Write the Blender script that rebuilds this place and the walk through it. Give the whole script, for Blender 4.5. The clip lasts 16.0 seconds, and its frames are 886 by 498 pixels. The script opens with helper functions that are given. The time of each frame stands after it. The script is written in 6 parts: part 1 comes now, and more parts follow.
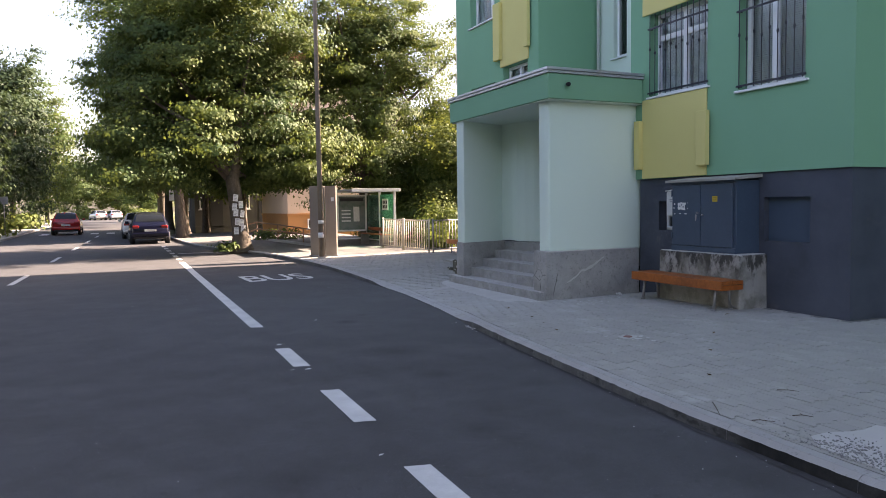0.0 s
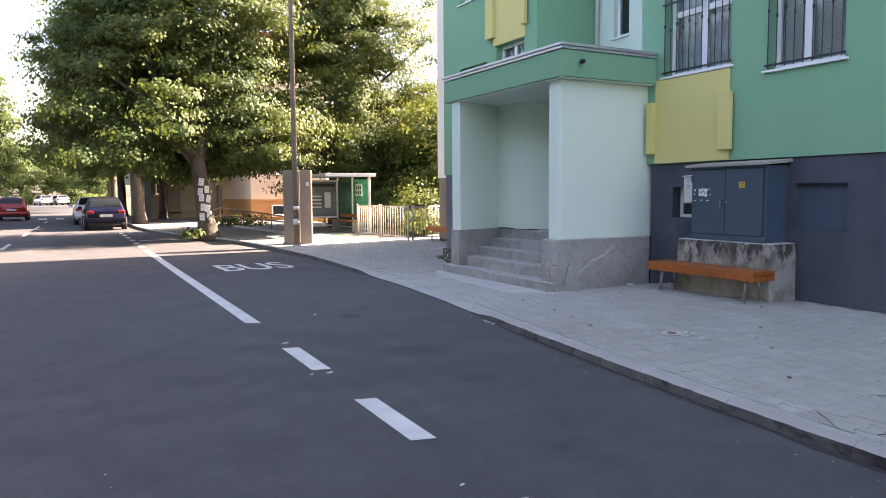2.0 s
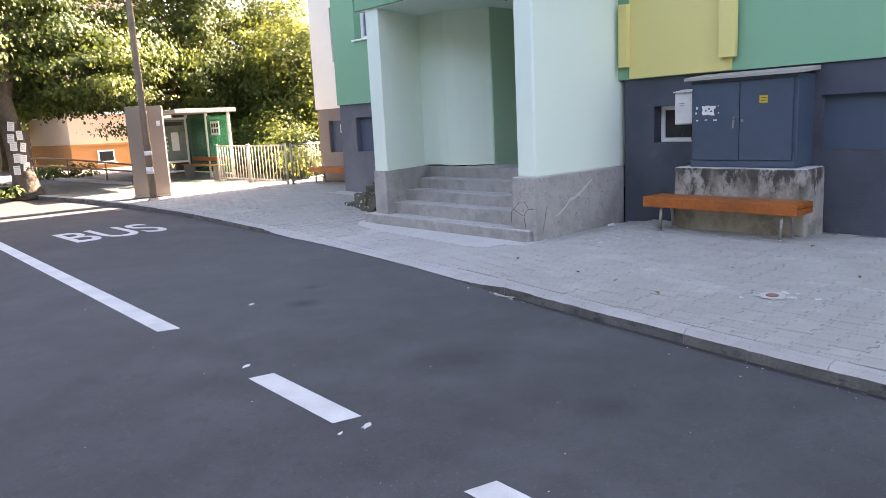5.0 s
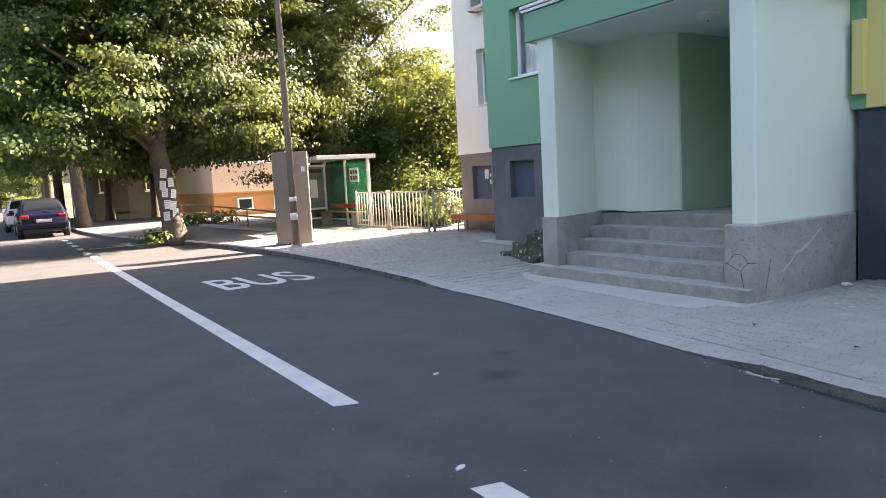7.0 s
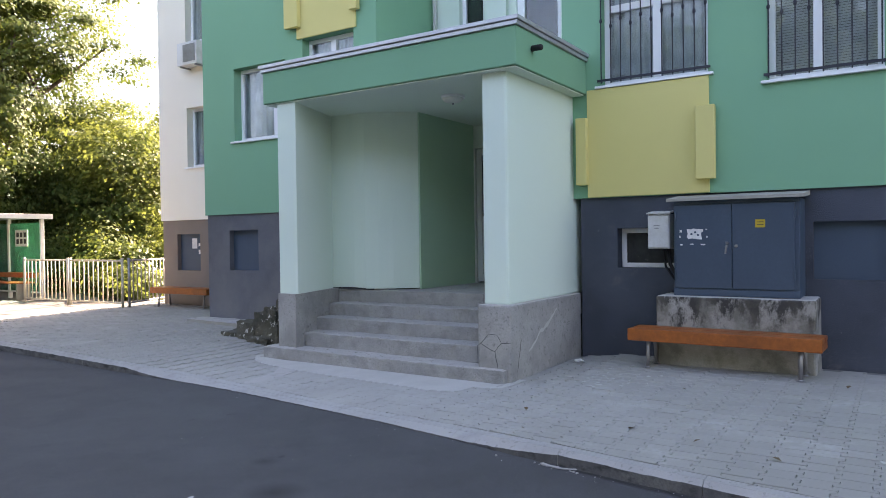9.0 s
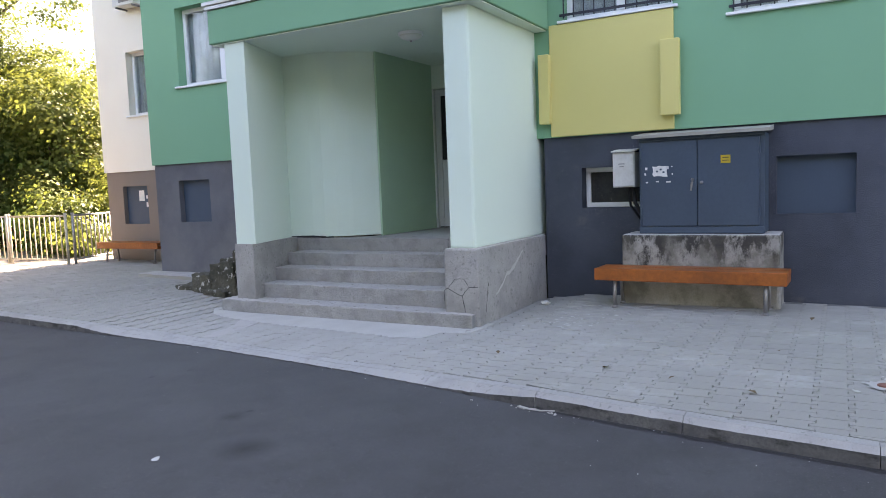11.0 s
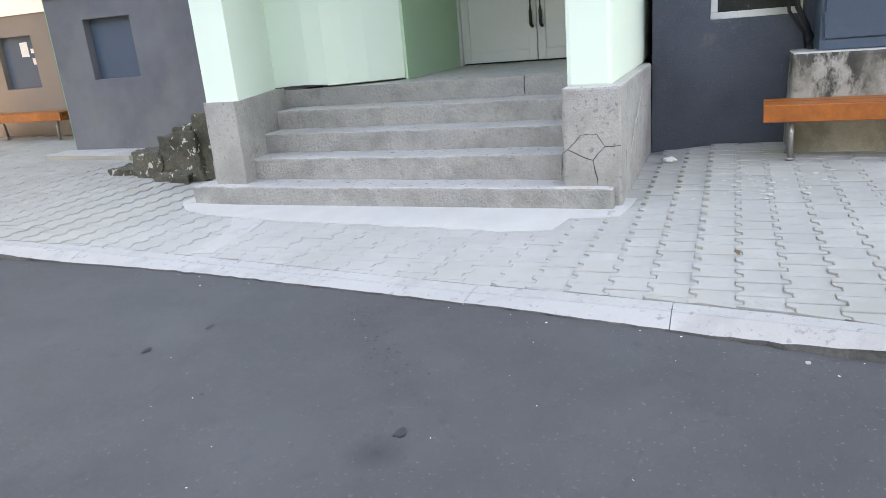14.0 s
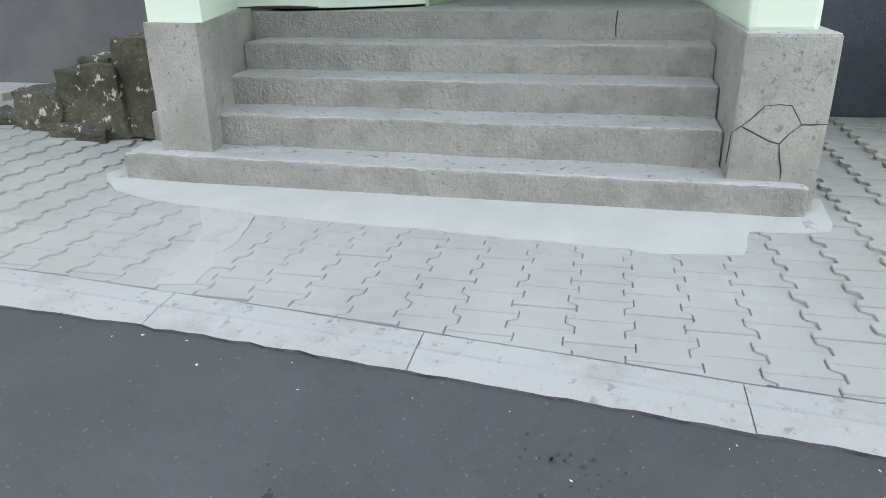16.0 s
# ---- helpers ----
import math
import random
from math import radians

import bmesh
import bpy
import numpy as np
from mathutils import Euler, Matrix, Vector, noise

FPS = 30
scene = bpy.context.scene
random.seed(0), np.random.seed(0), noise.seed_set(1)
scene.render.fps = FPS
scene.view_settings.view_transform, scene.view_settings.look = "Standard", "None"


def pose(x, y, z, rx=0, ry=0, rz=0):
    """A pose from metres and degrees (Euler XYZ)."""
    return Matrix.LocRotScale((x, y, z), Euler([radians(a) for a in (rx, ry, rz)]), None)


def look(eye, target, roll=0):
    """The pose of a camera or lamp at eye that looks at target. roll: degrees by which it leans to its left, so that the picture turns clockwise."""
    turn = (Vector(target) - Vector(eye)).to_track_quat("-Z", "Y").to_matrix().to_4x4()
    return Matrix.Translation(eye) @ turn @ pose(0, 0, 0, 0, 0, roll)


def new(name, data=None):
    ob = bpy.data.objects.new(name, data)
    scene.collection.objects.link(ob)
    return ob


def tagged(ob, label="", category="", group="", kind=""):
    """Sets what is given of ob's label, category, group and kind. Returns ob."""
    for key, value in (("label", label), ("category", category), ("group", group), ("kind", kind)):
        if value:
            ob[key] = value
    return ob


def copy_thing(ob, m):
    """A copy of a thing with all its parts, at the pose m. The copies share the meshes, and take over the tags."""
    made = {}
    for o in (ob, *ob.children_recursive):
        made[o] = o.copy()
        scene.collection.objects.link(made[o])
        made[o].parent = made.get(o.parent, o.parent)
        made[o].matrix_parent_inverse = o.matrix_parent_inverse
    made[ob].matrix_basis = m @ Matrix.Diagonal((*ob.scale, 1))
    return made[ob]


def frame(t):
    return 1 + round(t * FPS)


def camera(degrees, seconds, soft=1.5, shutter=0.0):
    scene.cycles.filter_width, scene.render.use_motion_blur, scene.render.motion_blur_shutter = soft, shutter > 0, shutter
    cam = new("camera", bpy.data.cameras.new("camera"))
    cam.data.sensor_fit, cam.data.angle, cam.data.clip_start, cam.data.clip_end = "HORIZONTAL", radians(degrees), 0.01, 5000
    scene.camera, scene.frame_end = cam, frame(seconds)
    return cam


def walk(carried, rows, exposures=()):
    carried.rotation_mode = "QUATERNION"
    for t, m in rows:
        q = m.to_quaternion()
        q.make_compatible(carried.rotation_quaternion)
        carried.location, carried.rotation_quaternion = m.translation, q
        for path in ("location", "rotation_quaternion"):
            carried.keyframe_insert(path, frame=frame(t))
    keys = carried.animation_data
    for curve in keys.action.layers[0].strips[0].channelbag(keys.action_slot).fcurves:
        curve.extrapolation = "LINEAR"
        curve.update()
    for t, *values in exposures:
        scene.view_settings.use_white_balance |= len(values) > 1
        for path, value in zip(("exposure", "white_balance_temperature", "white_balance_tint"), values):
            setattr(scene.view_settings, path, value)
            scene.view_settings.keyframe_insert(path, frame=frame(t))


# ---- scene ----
cam = camera(63.6, 16.0, soft=0.8)
PATH = [
    (0, (1.537, -1.111, 1.643), (2.374, 0.702, 1.525), -0.8),
    (0.5, (1.541, -0.872, 1.64), (2.379, 0.939, 1.506), -3.6),
    (1, (1.46, -0.689, 1.643), (2.35, 1.097, 1.504), -1.5),
    (1.5, (1.282, -0.395, 1.664), (2.194, 1.379, 1.518), -2.1),
    (2, (1.189, -0.028, 1.607), (2.137, 1.726, 1.453), -0.4),
    (2.5, (1.134, 0.456, 1.592), (2.168, 2.141, 1.293), 5.8),
    (3, (1.109, 0.985, 1.587), (2.271, 2.58, 1.26), 1.8),
    (3.5, (1.154, 1.467, 1.619), (2.356, 3.035, 1.309), -0.6),
    (5.8, (1.238, 3.514, 1.644), (2.57, 4.962, 1.285), -3.6),
    (6, (1.26, 3.623, 1.608), (2.571, 5.099, 1.292), -3.8),
    (6.5, (1.292, 4.068, 1.573), (2.411, 5.713, 1.366), -3.2),
    (7, (1.323, 4.433, 1.549), (2.389, 6.114, 1.349), -3.1),
    (7.5, (1.337, 4.788, 1.561), (2.438, 6.445, 1.355), -5.2),
    (8, (1.458, 5.084, 1.558), (2.773, 6.582, 1.394), -2.7),
    (8.5, (1.404, 5.343, 1.526), (3.013, 6.527, 1.427), -3.4),
    (9, (1.365, 5.466, 1.58), (3.047, 6.548, 1.553), -0.8),
    (9.5, (1.369, 5.498, 1.537), (3.076, 6.54, 1.559), -0.7),
    (10, (1.37, 5.543, 1.543), (3.117, 6.513, 1.466), -0.4),
    (12.3, (1.835, 6.37, 1.504), (3.545, 7.358, 1.186), -5.7),
    (12.5, (1.906, 6.575, 1.496), (3.625, 7.504, 1.069), -5.5),
    (13, (2.283, 7.14, 1.451), (4.042, 7.985, 1.01), -5),
    (13.5, (2.723, 7.698, 1.37), (4.478, 8.488, 0.825), -5.3),
    (14, (3.152, 8.265, 1.337), (4.915, 9.0, 0.746), -5.1),
    (14.5, (3.589, 8.73, 1.335), (5.349, 9.383, 0.646), -4.3),
    (15, (3.965, 9.149, 1.24), (5.742, 9.717, 0.518), -4.4),
    (15.5, (4.326, 9.565, 1.21), (6.095, 10.022, 0.398), -2.6),
    (16, (4.549, 9.933, 1.195), (6.354, 10.349, 0.441), -0.9),
]
walk(cam, [(t, look(eye, aim, roll)) for t, eye, aim, roll in PATH],
     exposures=[(0.0, 2.93, 7600, 27), (1.0, 3.3, 7600, 27), (2.0, 3.48, 7650, 28), (2.5, 3.66, 7700, 29), (3.0, 3.88, 7850, 29), (3.5, 3.95, 8000, 30), (6.0, 3.97, 7850, 28), (6.5, 3.58, 7650, 25), (7.0, 3.5, 7600, 25), (8.0, 3.48, 7650, 26), (9.5, 3.62, 7750, 26), (10.2, 3.74, 7950, 27), (12.5, 4.15, 8450, 26), (13.0, 4.34, 8650, 26), (14.0, 4.72, 9550, 23), (15.0, 4.72, 9900, 18), (16.0, 4.52, 10100, 16)])

# ---- daylight: low sun behind the apartment block, clear sky ----
SUN_ELEVATION = 31.0
world = bpy.data.worlds.new("world")
scene.world = world
world.use_nodes = True
sky = world.node_tree.nodes.new("ShaderNodeTexSky")
sky.sky_type, sky.sun_disc = "NISHITA", False
sky.sun_elevation, sky.sun_rotation = radians(SUN_ELEVATION), radians(90)
sky.air_density, sky.dust_density = 1.0, 2.5
world.node_tree.nodes["Background"].inputs[1].default_value = 0.08
world.node_tree.links.new(sky.outputs[0], world.node_tree.nodes["Background"].inputs[0])
sun_data = bpy.data.lights.new("sun", "SUN")
sun_data.energy, sun_data.angle, sun_data.color = 5.0, radians(0.5), (1.0, 0.91, 0.77)
sun = new("sun", sun_data)
sun.matrix_world = look((60, 0, 30), (60 - 10, 0.0, 30 - 10 * math.tan(radians(SUN_ELEVATION))))


# ---- materials ----
def ramp(nt, fac, lo, hi, a, b):
    r = nt.nodes.new("ShaderNodeMapRange")
    r.inputs[1].default_value, r.inputs[2].default_value = lo, hi
    r.inputs[3].default_value, r.inputs[4].default_value = a, b
    nt.links.new(fac, r.inputs[0])
    return r.outputs[0]


def mixed(nt, fac, c1, c2):
    m = nt.nodes.new("ShaderNodeMix")
    m.data_type = "RGBA"
    for value, slot in ((fac, 0), (c1, 6), (c2, 7)):
        if isinstance(value, bpy.types.NodeSocket):
            nt.links.new(value, m.inputs[slot])
        else:
            m.inputs[slot].default_value = value if slot == 0 else (*value, 1)
    return m.outputs[2]


def noise_of(nt, scale, detail=4, rough=0.6, stretch=None):
    n = nt.nodes.new("ShaderNodeTexNoise")
    n.inputs["Scale"].default_value, n.inputs["Detail"].default_value = scale, detail
    n.inputs["Roughness"].default_value = rough
    g = nt.nodes.new("ShaderNodeNewGeometry")
    if stretch:
        v = nt.nodes.new("ShaderNodeVectorMath")
        v.operation = "MULTIPLY"
        v.inputs[1].default_value = stretch
        nt.links.new(g.outputs["Position"], v.inputs[0])
        nt.links.new(v.outputs[0], n.inputs["Vector"])
    else:
        nt.links.new(g.outputs["Position"], n.inputs["Vector"])
    return n.outputs["Fac"]


def material(name, color, rough=0.8, metal=0.0, dark=None, stain=None, grain=60.0, patch=1.2, amount=0.5,
             bump=0.2, bump_scale=120.0, vary=0.0, stretch=None, stain_at=(0.55, 0.75), spec=0.4, depth=0.004):
    """A surface with fine grain, larger patches and an optional stain."""
    m = bpy.data.materials.new(name)
    m.use_nodes = True
    nt = m.node_tree
    b = nt.nodes["Principled BSDF"]
    b.inputs["Roughness"].default_value, b.inputs["Metallic"].default_value = rough, metal
    b.inputs["Specular IOR Level"].default_value = spec
    dark = dark or tuple(c * 0.7 for c in color)
    c = mixed(nt, ramp(nt, noise_of(nt, patch, 5, 0.6), 0.35, 0.7, 0, amount), color, dark)
    c = mixed(nt, ramp(nt, noise_of(nt, grain, 3, 0.7), 0.35, 0.75, 0, amount * 0.8), c, dark)
    if stain:
        c = mixed(nt, ramp(nt, noise_of(nt, patch * 2.3, 6, 0.7, stretch), *stain_at, 0, 0.85), c, stain)
    if vary:
        info = nt.nodes.new("ShaderNodeObjectInfo")
        geo = nt.nodes.new("ShaderNodeNewGeometry")
        add = nt.nodes.new("ShaderNodeMath")
        add.operation = "ADD"
        nt.links.new(info.outputs["Random"], add.inputs[0])
        nt.links.new(geo.outputs["Random Per Island"], add.inputs[1])
        fr = nt.nodes.new("ShaderNodeMath")
        fr.operation = "FRACT"
        nt.links.new(add.outputs[0], fr.inputs[0])
        c = mixed(nt, ramp(nt, fr.outputs[0], 0, 1, 0, vary), c, dark)
    nt.links.new(c, b.inputs["Base Color"])
    if bump:
        bp = nt.nodes.new("ShaderNodeBump")
        bp.inputs["Strength"].default_value, bp.inputs["Distance"].default_value = bump, depth
        nt.links.new(noise_of(nt, bump_scale, 4, 0.65), bp.inputs["Height"])
        nt.links.new(bp.outputs[0], b.inputs["Normal"])
    return m


def glass(name, tint=(0.8, 0.85, 0.85), rough=0.02):
    m = bpy.data.materials.new(name)
    m.use_nodes = True
    nt = m.node_tree
    b = nt.nodes["Principled BSDF"]
    b.inputs["Base Color"].default_value = (*tint, 1)
    b.inputs["Roughness"].default_value, b.inputs["Transmission Weight"].default_value = rough, 1.0
    b.inputs["IOR"].default_value = 1.45
    return m


def leaf_material(name, color, light, back=0.35):
    m = bpy.data.materials.new(name)
    m.use_nodes = True
    nt = m.node_tree
    b = nt.nodes["Principled BSDF"]
    b.inputs["Roughness"].default_value = 0.6
    b.inputs["Specular IOR Level"].default_value = 0.2
    geo = nt.nodes.new("ShaderNodeNewGeometry")
    c = mixed(nt, ramp(nt, noise_of(nt, 0.5, 3), 0.35, 0.65, 0, 1), color, light)
    c = mixed(nt, ramp(nt, geo.outputs["Random Per Island"], 0, 1, 0, 0.55), c, tuple(0.5 * v for v in color))
    nt.links.new(c, b.inputs["Base Color"])
    tr = nt.nodes.new("ShaderNodeBsdfTranslucent")
    t = mixed(nt, 0.5, c, (light[0] * 1.6, light[1] * 1.45, light[2] * 0.85))
    nt.links.new(t, tr.inputs["Color"])
    mx = nt.nodes.new("ShaderNodeMixShader")
    mx.inputs[0].default_value = back
    nt.links.new(b.outputs[0], mx.inputs[1])
    nt.links.new(tr.outputs[0], mx.inputs[2])
    nt.links.new(mx.outputs[0], nt.nodes["Material Output"].inputs[0])
    return m


ASPHALT = material("asphalt", (0.066, 0.068, 0.073), 0.85, dark=(0.04, 0.04, 0.042), grain=150, patch=1.7, amount=0.9,
                   stain=(0.045, 0.044, 0.044), stain_at=(0.56, 0.74), bump=0.5, bump_scale=260, depth=0.006)
FAR_GROUND = material("dry_grass", (0.09, 0.095, 0.04), 0.95, dark=(0.045, 0.055, 0.022), grain=14, patch=0.3, amount=0.9, bump=0.6, bump_scale=20)
PAVER = material("paver_concrete", (0.335, 0.328, 0.30), 0.9, dark=(0.238, 0.232, 0.21), grain=160, patch=0.9, amount=0.5,
                 stain=(0.42, 0.412, 0.395), bump=0.4, bump_scale=300, vary=0.45)
SAND = material("joint_sand", (0.2, 0.193, 0.182), 0.95, dark=(0.09, 0.087, 0.082), grain=30, patch=4.0, amount=0.9, bump=0.4)
KERB = material("kerb_concrete", (0.365, 0.36, 0.344), 0.88, dark=(0.25, 0.246, 0.236), grain=110, patch=2.2, amount=0.6,
                stain=(0.2, 0.195, 0.19), stain_at=(0.6, 0.8), bump=0.5, bump_scale=140, vary=0.3)
CEMENT = material("cement_screed", (0.475, 0.472, 0.44), 0.9, dark=(0.38, 0.376, 0.35), grain=90, patch=3.0, amount=0.6, bump=0.5, bump_scale=90)
STEP = material("step_concrete", (0.385, 0.378, 0.36), 0.88, dark=(0.25, 0.245, 0.232), grain=70, patch=2.6, amount=0.8,
                stain=(0.2, 0.197, 0.185), stain_at=(0.58, 0.75), bump=0.9, bump_scale=60, depth=0.009)
OLD_CONCRETE = material("old_concrete", (0.36, 0.345, 0.31), 0.9, dark=(0.24, 0.23, 0.2), grain=60, patch=1.6, amount=0.7, bump=0.6, bump_scale=60)


def washed_concrete():
    """Concrete with black moss washed down from its upper edge in ragged tongues."""
    m = material("moss_streaked_concrete", (0.34, 0.328, 0.30), 0.9, dark=(0.2, 0.193, 0.175), grain=60, patch=2.0, amount=0.8, bump=0.7, bump_scale=60)
    nt = m.node_tree
    b = nt.nodes["Principled BSDF"]
    c = b.inputs["Base Color"].links[0].from_socket
    g = nt.nodes.new("ShaderNodeNewGeometry")
    s = nt.nodes.new("ShaderNodeSeparateXYZ")
    nt.links.new(g.outputs["Position"], s.inputs[0])
    mul = nt.nodes.new("ShaderNodeMath")
    mul.operation = "MULTIPLY"
    nt.links.new(ramp(nt, s.outputs["Z"], 0.3, 0.88, 0.66, 1.26), mul.inputs[0])
    nt.links.new(noise_of(nt, 6.0, 7, 0.68, (1, 1, 0.55)), mul.inputs[1])
    c = mixed(nt, ramp(nt, mul.outputs[0], 0.50, 0.62, 0, 0.93), c, (0.028, 0.026, 0.024))
    nt.links.new(c, b.inputs["Base Color"])
    return m


def pitted(m, scale, at, colour, amount=0.9):
    """Adds small dark pits and spots with a shape of their own."""
    nt = m.node_tree
    b = nt.nodes["Principled BSDF"]
    c = b.inputs["Base Color"].links[0].from_socket
    c = mixed(nt, ramp(nt, noise_of(nt, scale, 5, 0.62), *at, 0, amount), c, colour)
    nt.links.new(c, b.inputs["Base Color"])


def toned_round(m, centre, near, far, colour, amount=0.8):
    """Adds dust, oil or painted bounce light, thick round a centre, thinning out unevenly."""
    nt = m.node_tree
    b = nt.nodes["Principled BSDF"]
    c = b.inputs["Base Color"].links[0].from_socket
    g = nt.nodes.new("ShaderNodeNewGeometry")
    d = nt.nodes.new("ShaderNodeVectorMath")
    d.operation = "DISTANCE"
    d.inputs[1].default_value = centre
    nt.links.new(g.outputs["Position"], d.inputs[0])
    mul = nt.nodes.new("ShaderNodeMath")
    mul.operation = "MULTIPLY"
    nt.links.new(ramp(nt, d.outputs["Value"], near, far, amount, 0), mul.inputs[0])
    nt.links.new(ramp(nt, noise_of(nt, 1.1, 5, 0.65), 0.3, 0.62, 0.45, 1.0), mul.inputs[1])
    nt.links.new(mixed(nt, mul.outputs[0], c, colour), b.inputs["Base Color"])


pitted(STEP, 26, (0.58, 0.67), (0.1, 0.098, 0.09), 0.55)
pitted(STEP, 2.6, (0.5, 0.68), (0.24, 0.238, 0.226), 0.7)
pitted(ASPHALT, 2.3, (0.57, 0.72), (0.038, 0.038, 0.039), 0.6)
pitted(ASPHALT, 9, (0.6, 0.68), (0.036, 0.036, 0.037), 0.6)
pitted(ASPHALT, 0.9, (0.52, 0.7), (0.1, 0.103, 0.107), 0.3)
pitted(PAVER, 1.4, (0.5, 0.7), (0.27, 0.262, 0.247), 0.55)
pitted(PAVER, 18, (0.62, 0.7), (0.2, 0.195, 0.185), 0.5)
pitted(ASPHALT, 60, (0.62, 0.68), (0.17, 0.17, 0.17), 0.75)
pitted(ASPHALT, 21, (0.6, 0.67), (0.034, 0.034, 0.036), 0.55)
pitted(ASPHALT, 34, (0.64, 0.7), (0.15, 0.155, 0.155), 0.5)
toned_round(PAVER, (7.3, 10.8, 0.0), 1.2, 4.6, (0.435, 0.433, 0.402), 0.6)
# asphalt grows paler towards the foot of the steps
toned_round(ASPHALT, (5.6, 10.6, 0.0), 0.8, 5.0, (0.112, 0.121, 0.124), 0.34)
for x, y, r in ((4.42, 6.45, 0.42), (4.4, 5.21, 0.24), (3.95, 3.5, 0.32), (4.54, 8.8, 0.22), (2.48, 3.13, 0.25), (4.97, 9.33, 0.12)):
    toned_round(ASPHALT, (x, y, 0.0), 0.0, r, (0.028, 0.028, 0.03), 1.0)
toned_round(SAND, (7.2, 10.4, 0.0), 1.8, 5.2, (0.39, 0.385, 0.36), 0.95)
toned_round(KERB, (6.5, 10.8, 0.0), 1.0, 4.0, (0.46, 0.457, 0.437), 0.55)
pitted(KERB, 24, (0.59, 0.67), (0.15, 0.147, 0.14), 0.6)
pitted(KERB, 3.5, (0.5, 0.68), (0.28, 0.276, 0.265), 0.7)
WASHED = washed_concrete()
pitted(WASHED, 3.2, (0.46, 0.62), (0.1, 0.095, 0.078), 0.7)
# dusty tops, made paler to carry the light from above
LIT_DUST = material("lit_dusty_concrete", (0.46, 0.446, 0.42), 0.92, dark=(0.33, 0.32, 0.30), grain=60, patch=3.0, amount=0.7,
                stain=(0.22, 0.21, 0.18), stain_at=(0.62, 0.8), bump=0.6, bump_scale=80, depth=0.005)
RISER = material("pitted_riser_concrete", (0.40, 0.394, 0.375), 0.9, dark=(0.3, 0.298, 0.287), grain=45, patch=3.2, amount=1.0,
                 stain=(0.24, 0.24, 0.225), stain_at=(0.58, 0.76), stretch=(1, 0.6, 2.2), bump=1.0, bump_scale=38, depth=0.03)
pitted(RISER, 34, (0.6, 0.7), (0.12, 0.119, 0.11), 0.5)
pitted(RISER, 3.4, (0.5, 0.68), (0.21, 0.211, 0.196), 0.7)
pitted(LIT_DUST, 22, (0.6, 0.68), (0.12, 0.118, 0.105), 0.8)
PALE_CEMENT = material("worn_cement", (0.43, 0.418, 0.396), 0.9, dark=(0.36, 0.35, 0.332), grain=90, patch=3.0, amount=0.6, bump=0.4, bump_scale=90)
MINT_SHADED = material("shaded_mint_render", (0.39, 0.58, 0.42), 0.9, dark=(0.36, 0.54, 0.385), grain=300, patch=0.7, amount=0.35, bump=0.35, bump_scale=380, depth=0.003)
MINT = material("mint_render", (0.645, 0.76, 0.662), 0.9, dark=(0.597, 0.71, 0.613), grain=300, patch=0.7, amount=0.35, bump=0.35, bump_scale=380, depth=0.003)
GREEN = material("green_render", (0.176, 0.39, 0.247), 0.9, dark=(0.155, 0.35, 0.219), grain=300, patch=0.8, amount=0.4, bump=0.35, bump_scale=380, depth=0.003)
YELLOW = material("yellow_render", (0.66, 0.58, 0.23), 0.9, dark=(0.6, 0.52, 0.2), grain=300, patch=0.8, amount=0.4, bump=0.35, bump_scale=380, depth=0.003)
CREAM = material("cream_render", (0.80, 0.76, 0.67), 0.9, dark=(0.74, 0.70, 0.61), grain=300, patch=0.8, amount=0.4, bump=0.35, bump_scale=380, depth=0.003)
PLINTH = material("grey_mosaic_render", (0.086, 0.1, 0.13), 0.85, dark=(0.032, 0.038, 0.052), grain=120, patch=0.9, amount=0.85, bump=0.9, bump_scale=130, depth=0.008, stain=(0.17, 0.165, 0.165), stain_at=(0.62, 0.85))
pitted(PLINTH, 95, (0.6, 0.68), (0.24, 0.25, 0.27), 0.55)
PLINTH_WARM = material("brown_mosaic_render", (0.23, 0.19, 0.165), 0.88, dark=(0.17, 0.14, 0.12), grain=330, patch=0.9, amount=0.6, bump=0.5, bump_scale=330)
# bounce from the sunlit bus stop, put into the plinth colour as a paler patch
toned_round(PLINTH, (9.9, 14.8, 0.7), 0.8, 3.6, (0.2, 0.2, 0.205), 0.7)
WHITE = material("white_pvc", (0.8, 0.81, 0.82), 0.35, dark=(0.72, 0.73, 0.74), amount=0.3, bump=0.0)
WHITE_PAINT = material("road_paint", (0.62, 0.62, 0.6), 0.75, dark=(0.42, 0.42, 0.41), grain=110, patch=3, amount=0.8,
                       stain=(0.13, 0.13, 0.13), stain_at=(0.66, 0.8), bump=0.4, bump_scale=220)
METAL_WHITE = material("white_enamel", (0.72, 0.72, 0.71), 0.45, dark=(0.5, 0.48, 0.45), grain=40, patch=6, amount=0.5, stain=(0.3, 0.25, 0.2), stain_at=(0.7, 0.8), bump=0.1)
CABINET = material("blue_grey_enamel", (0.046, 0.075, 0.112), 0.5, dark=(0.034, 0.056, 0.085), grain=25, patch=2.5, amount=0.6, stain=(0.2, 0.21, 0.23), stain_at=(0.66, 0.9), bump=0.12, bump_scale=18)
SHEET = material("galvanised_sheet", (0.56, 0.57, 0.59), 0.42, 0.6, dark=(0.4, 0.41, 0.42), grain=30, patch=3, amount=0.5, bump=0.08, bump_scale=12)
STEEL = material("dull_steel", (0.35, 0.35, 0.36), 0.45, 0.8, dark=(0.22, 0.2, 0.19), grain=60, patch=5, amount=0.6, bump=0.1)
IRON = material("black_iron", (0.03, 0.032, 0.045), 0.5, 0.3, bump=0.1)
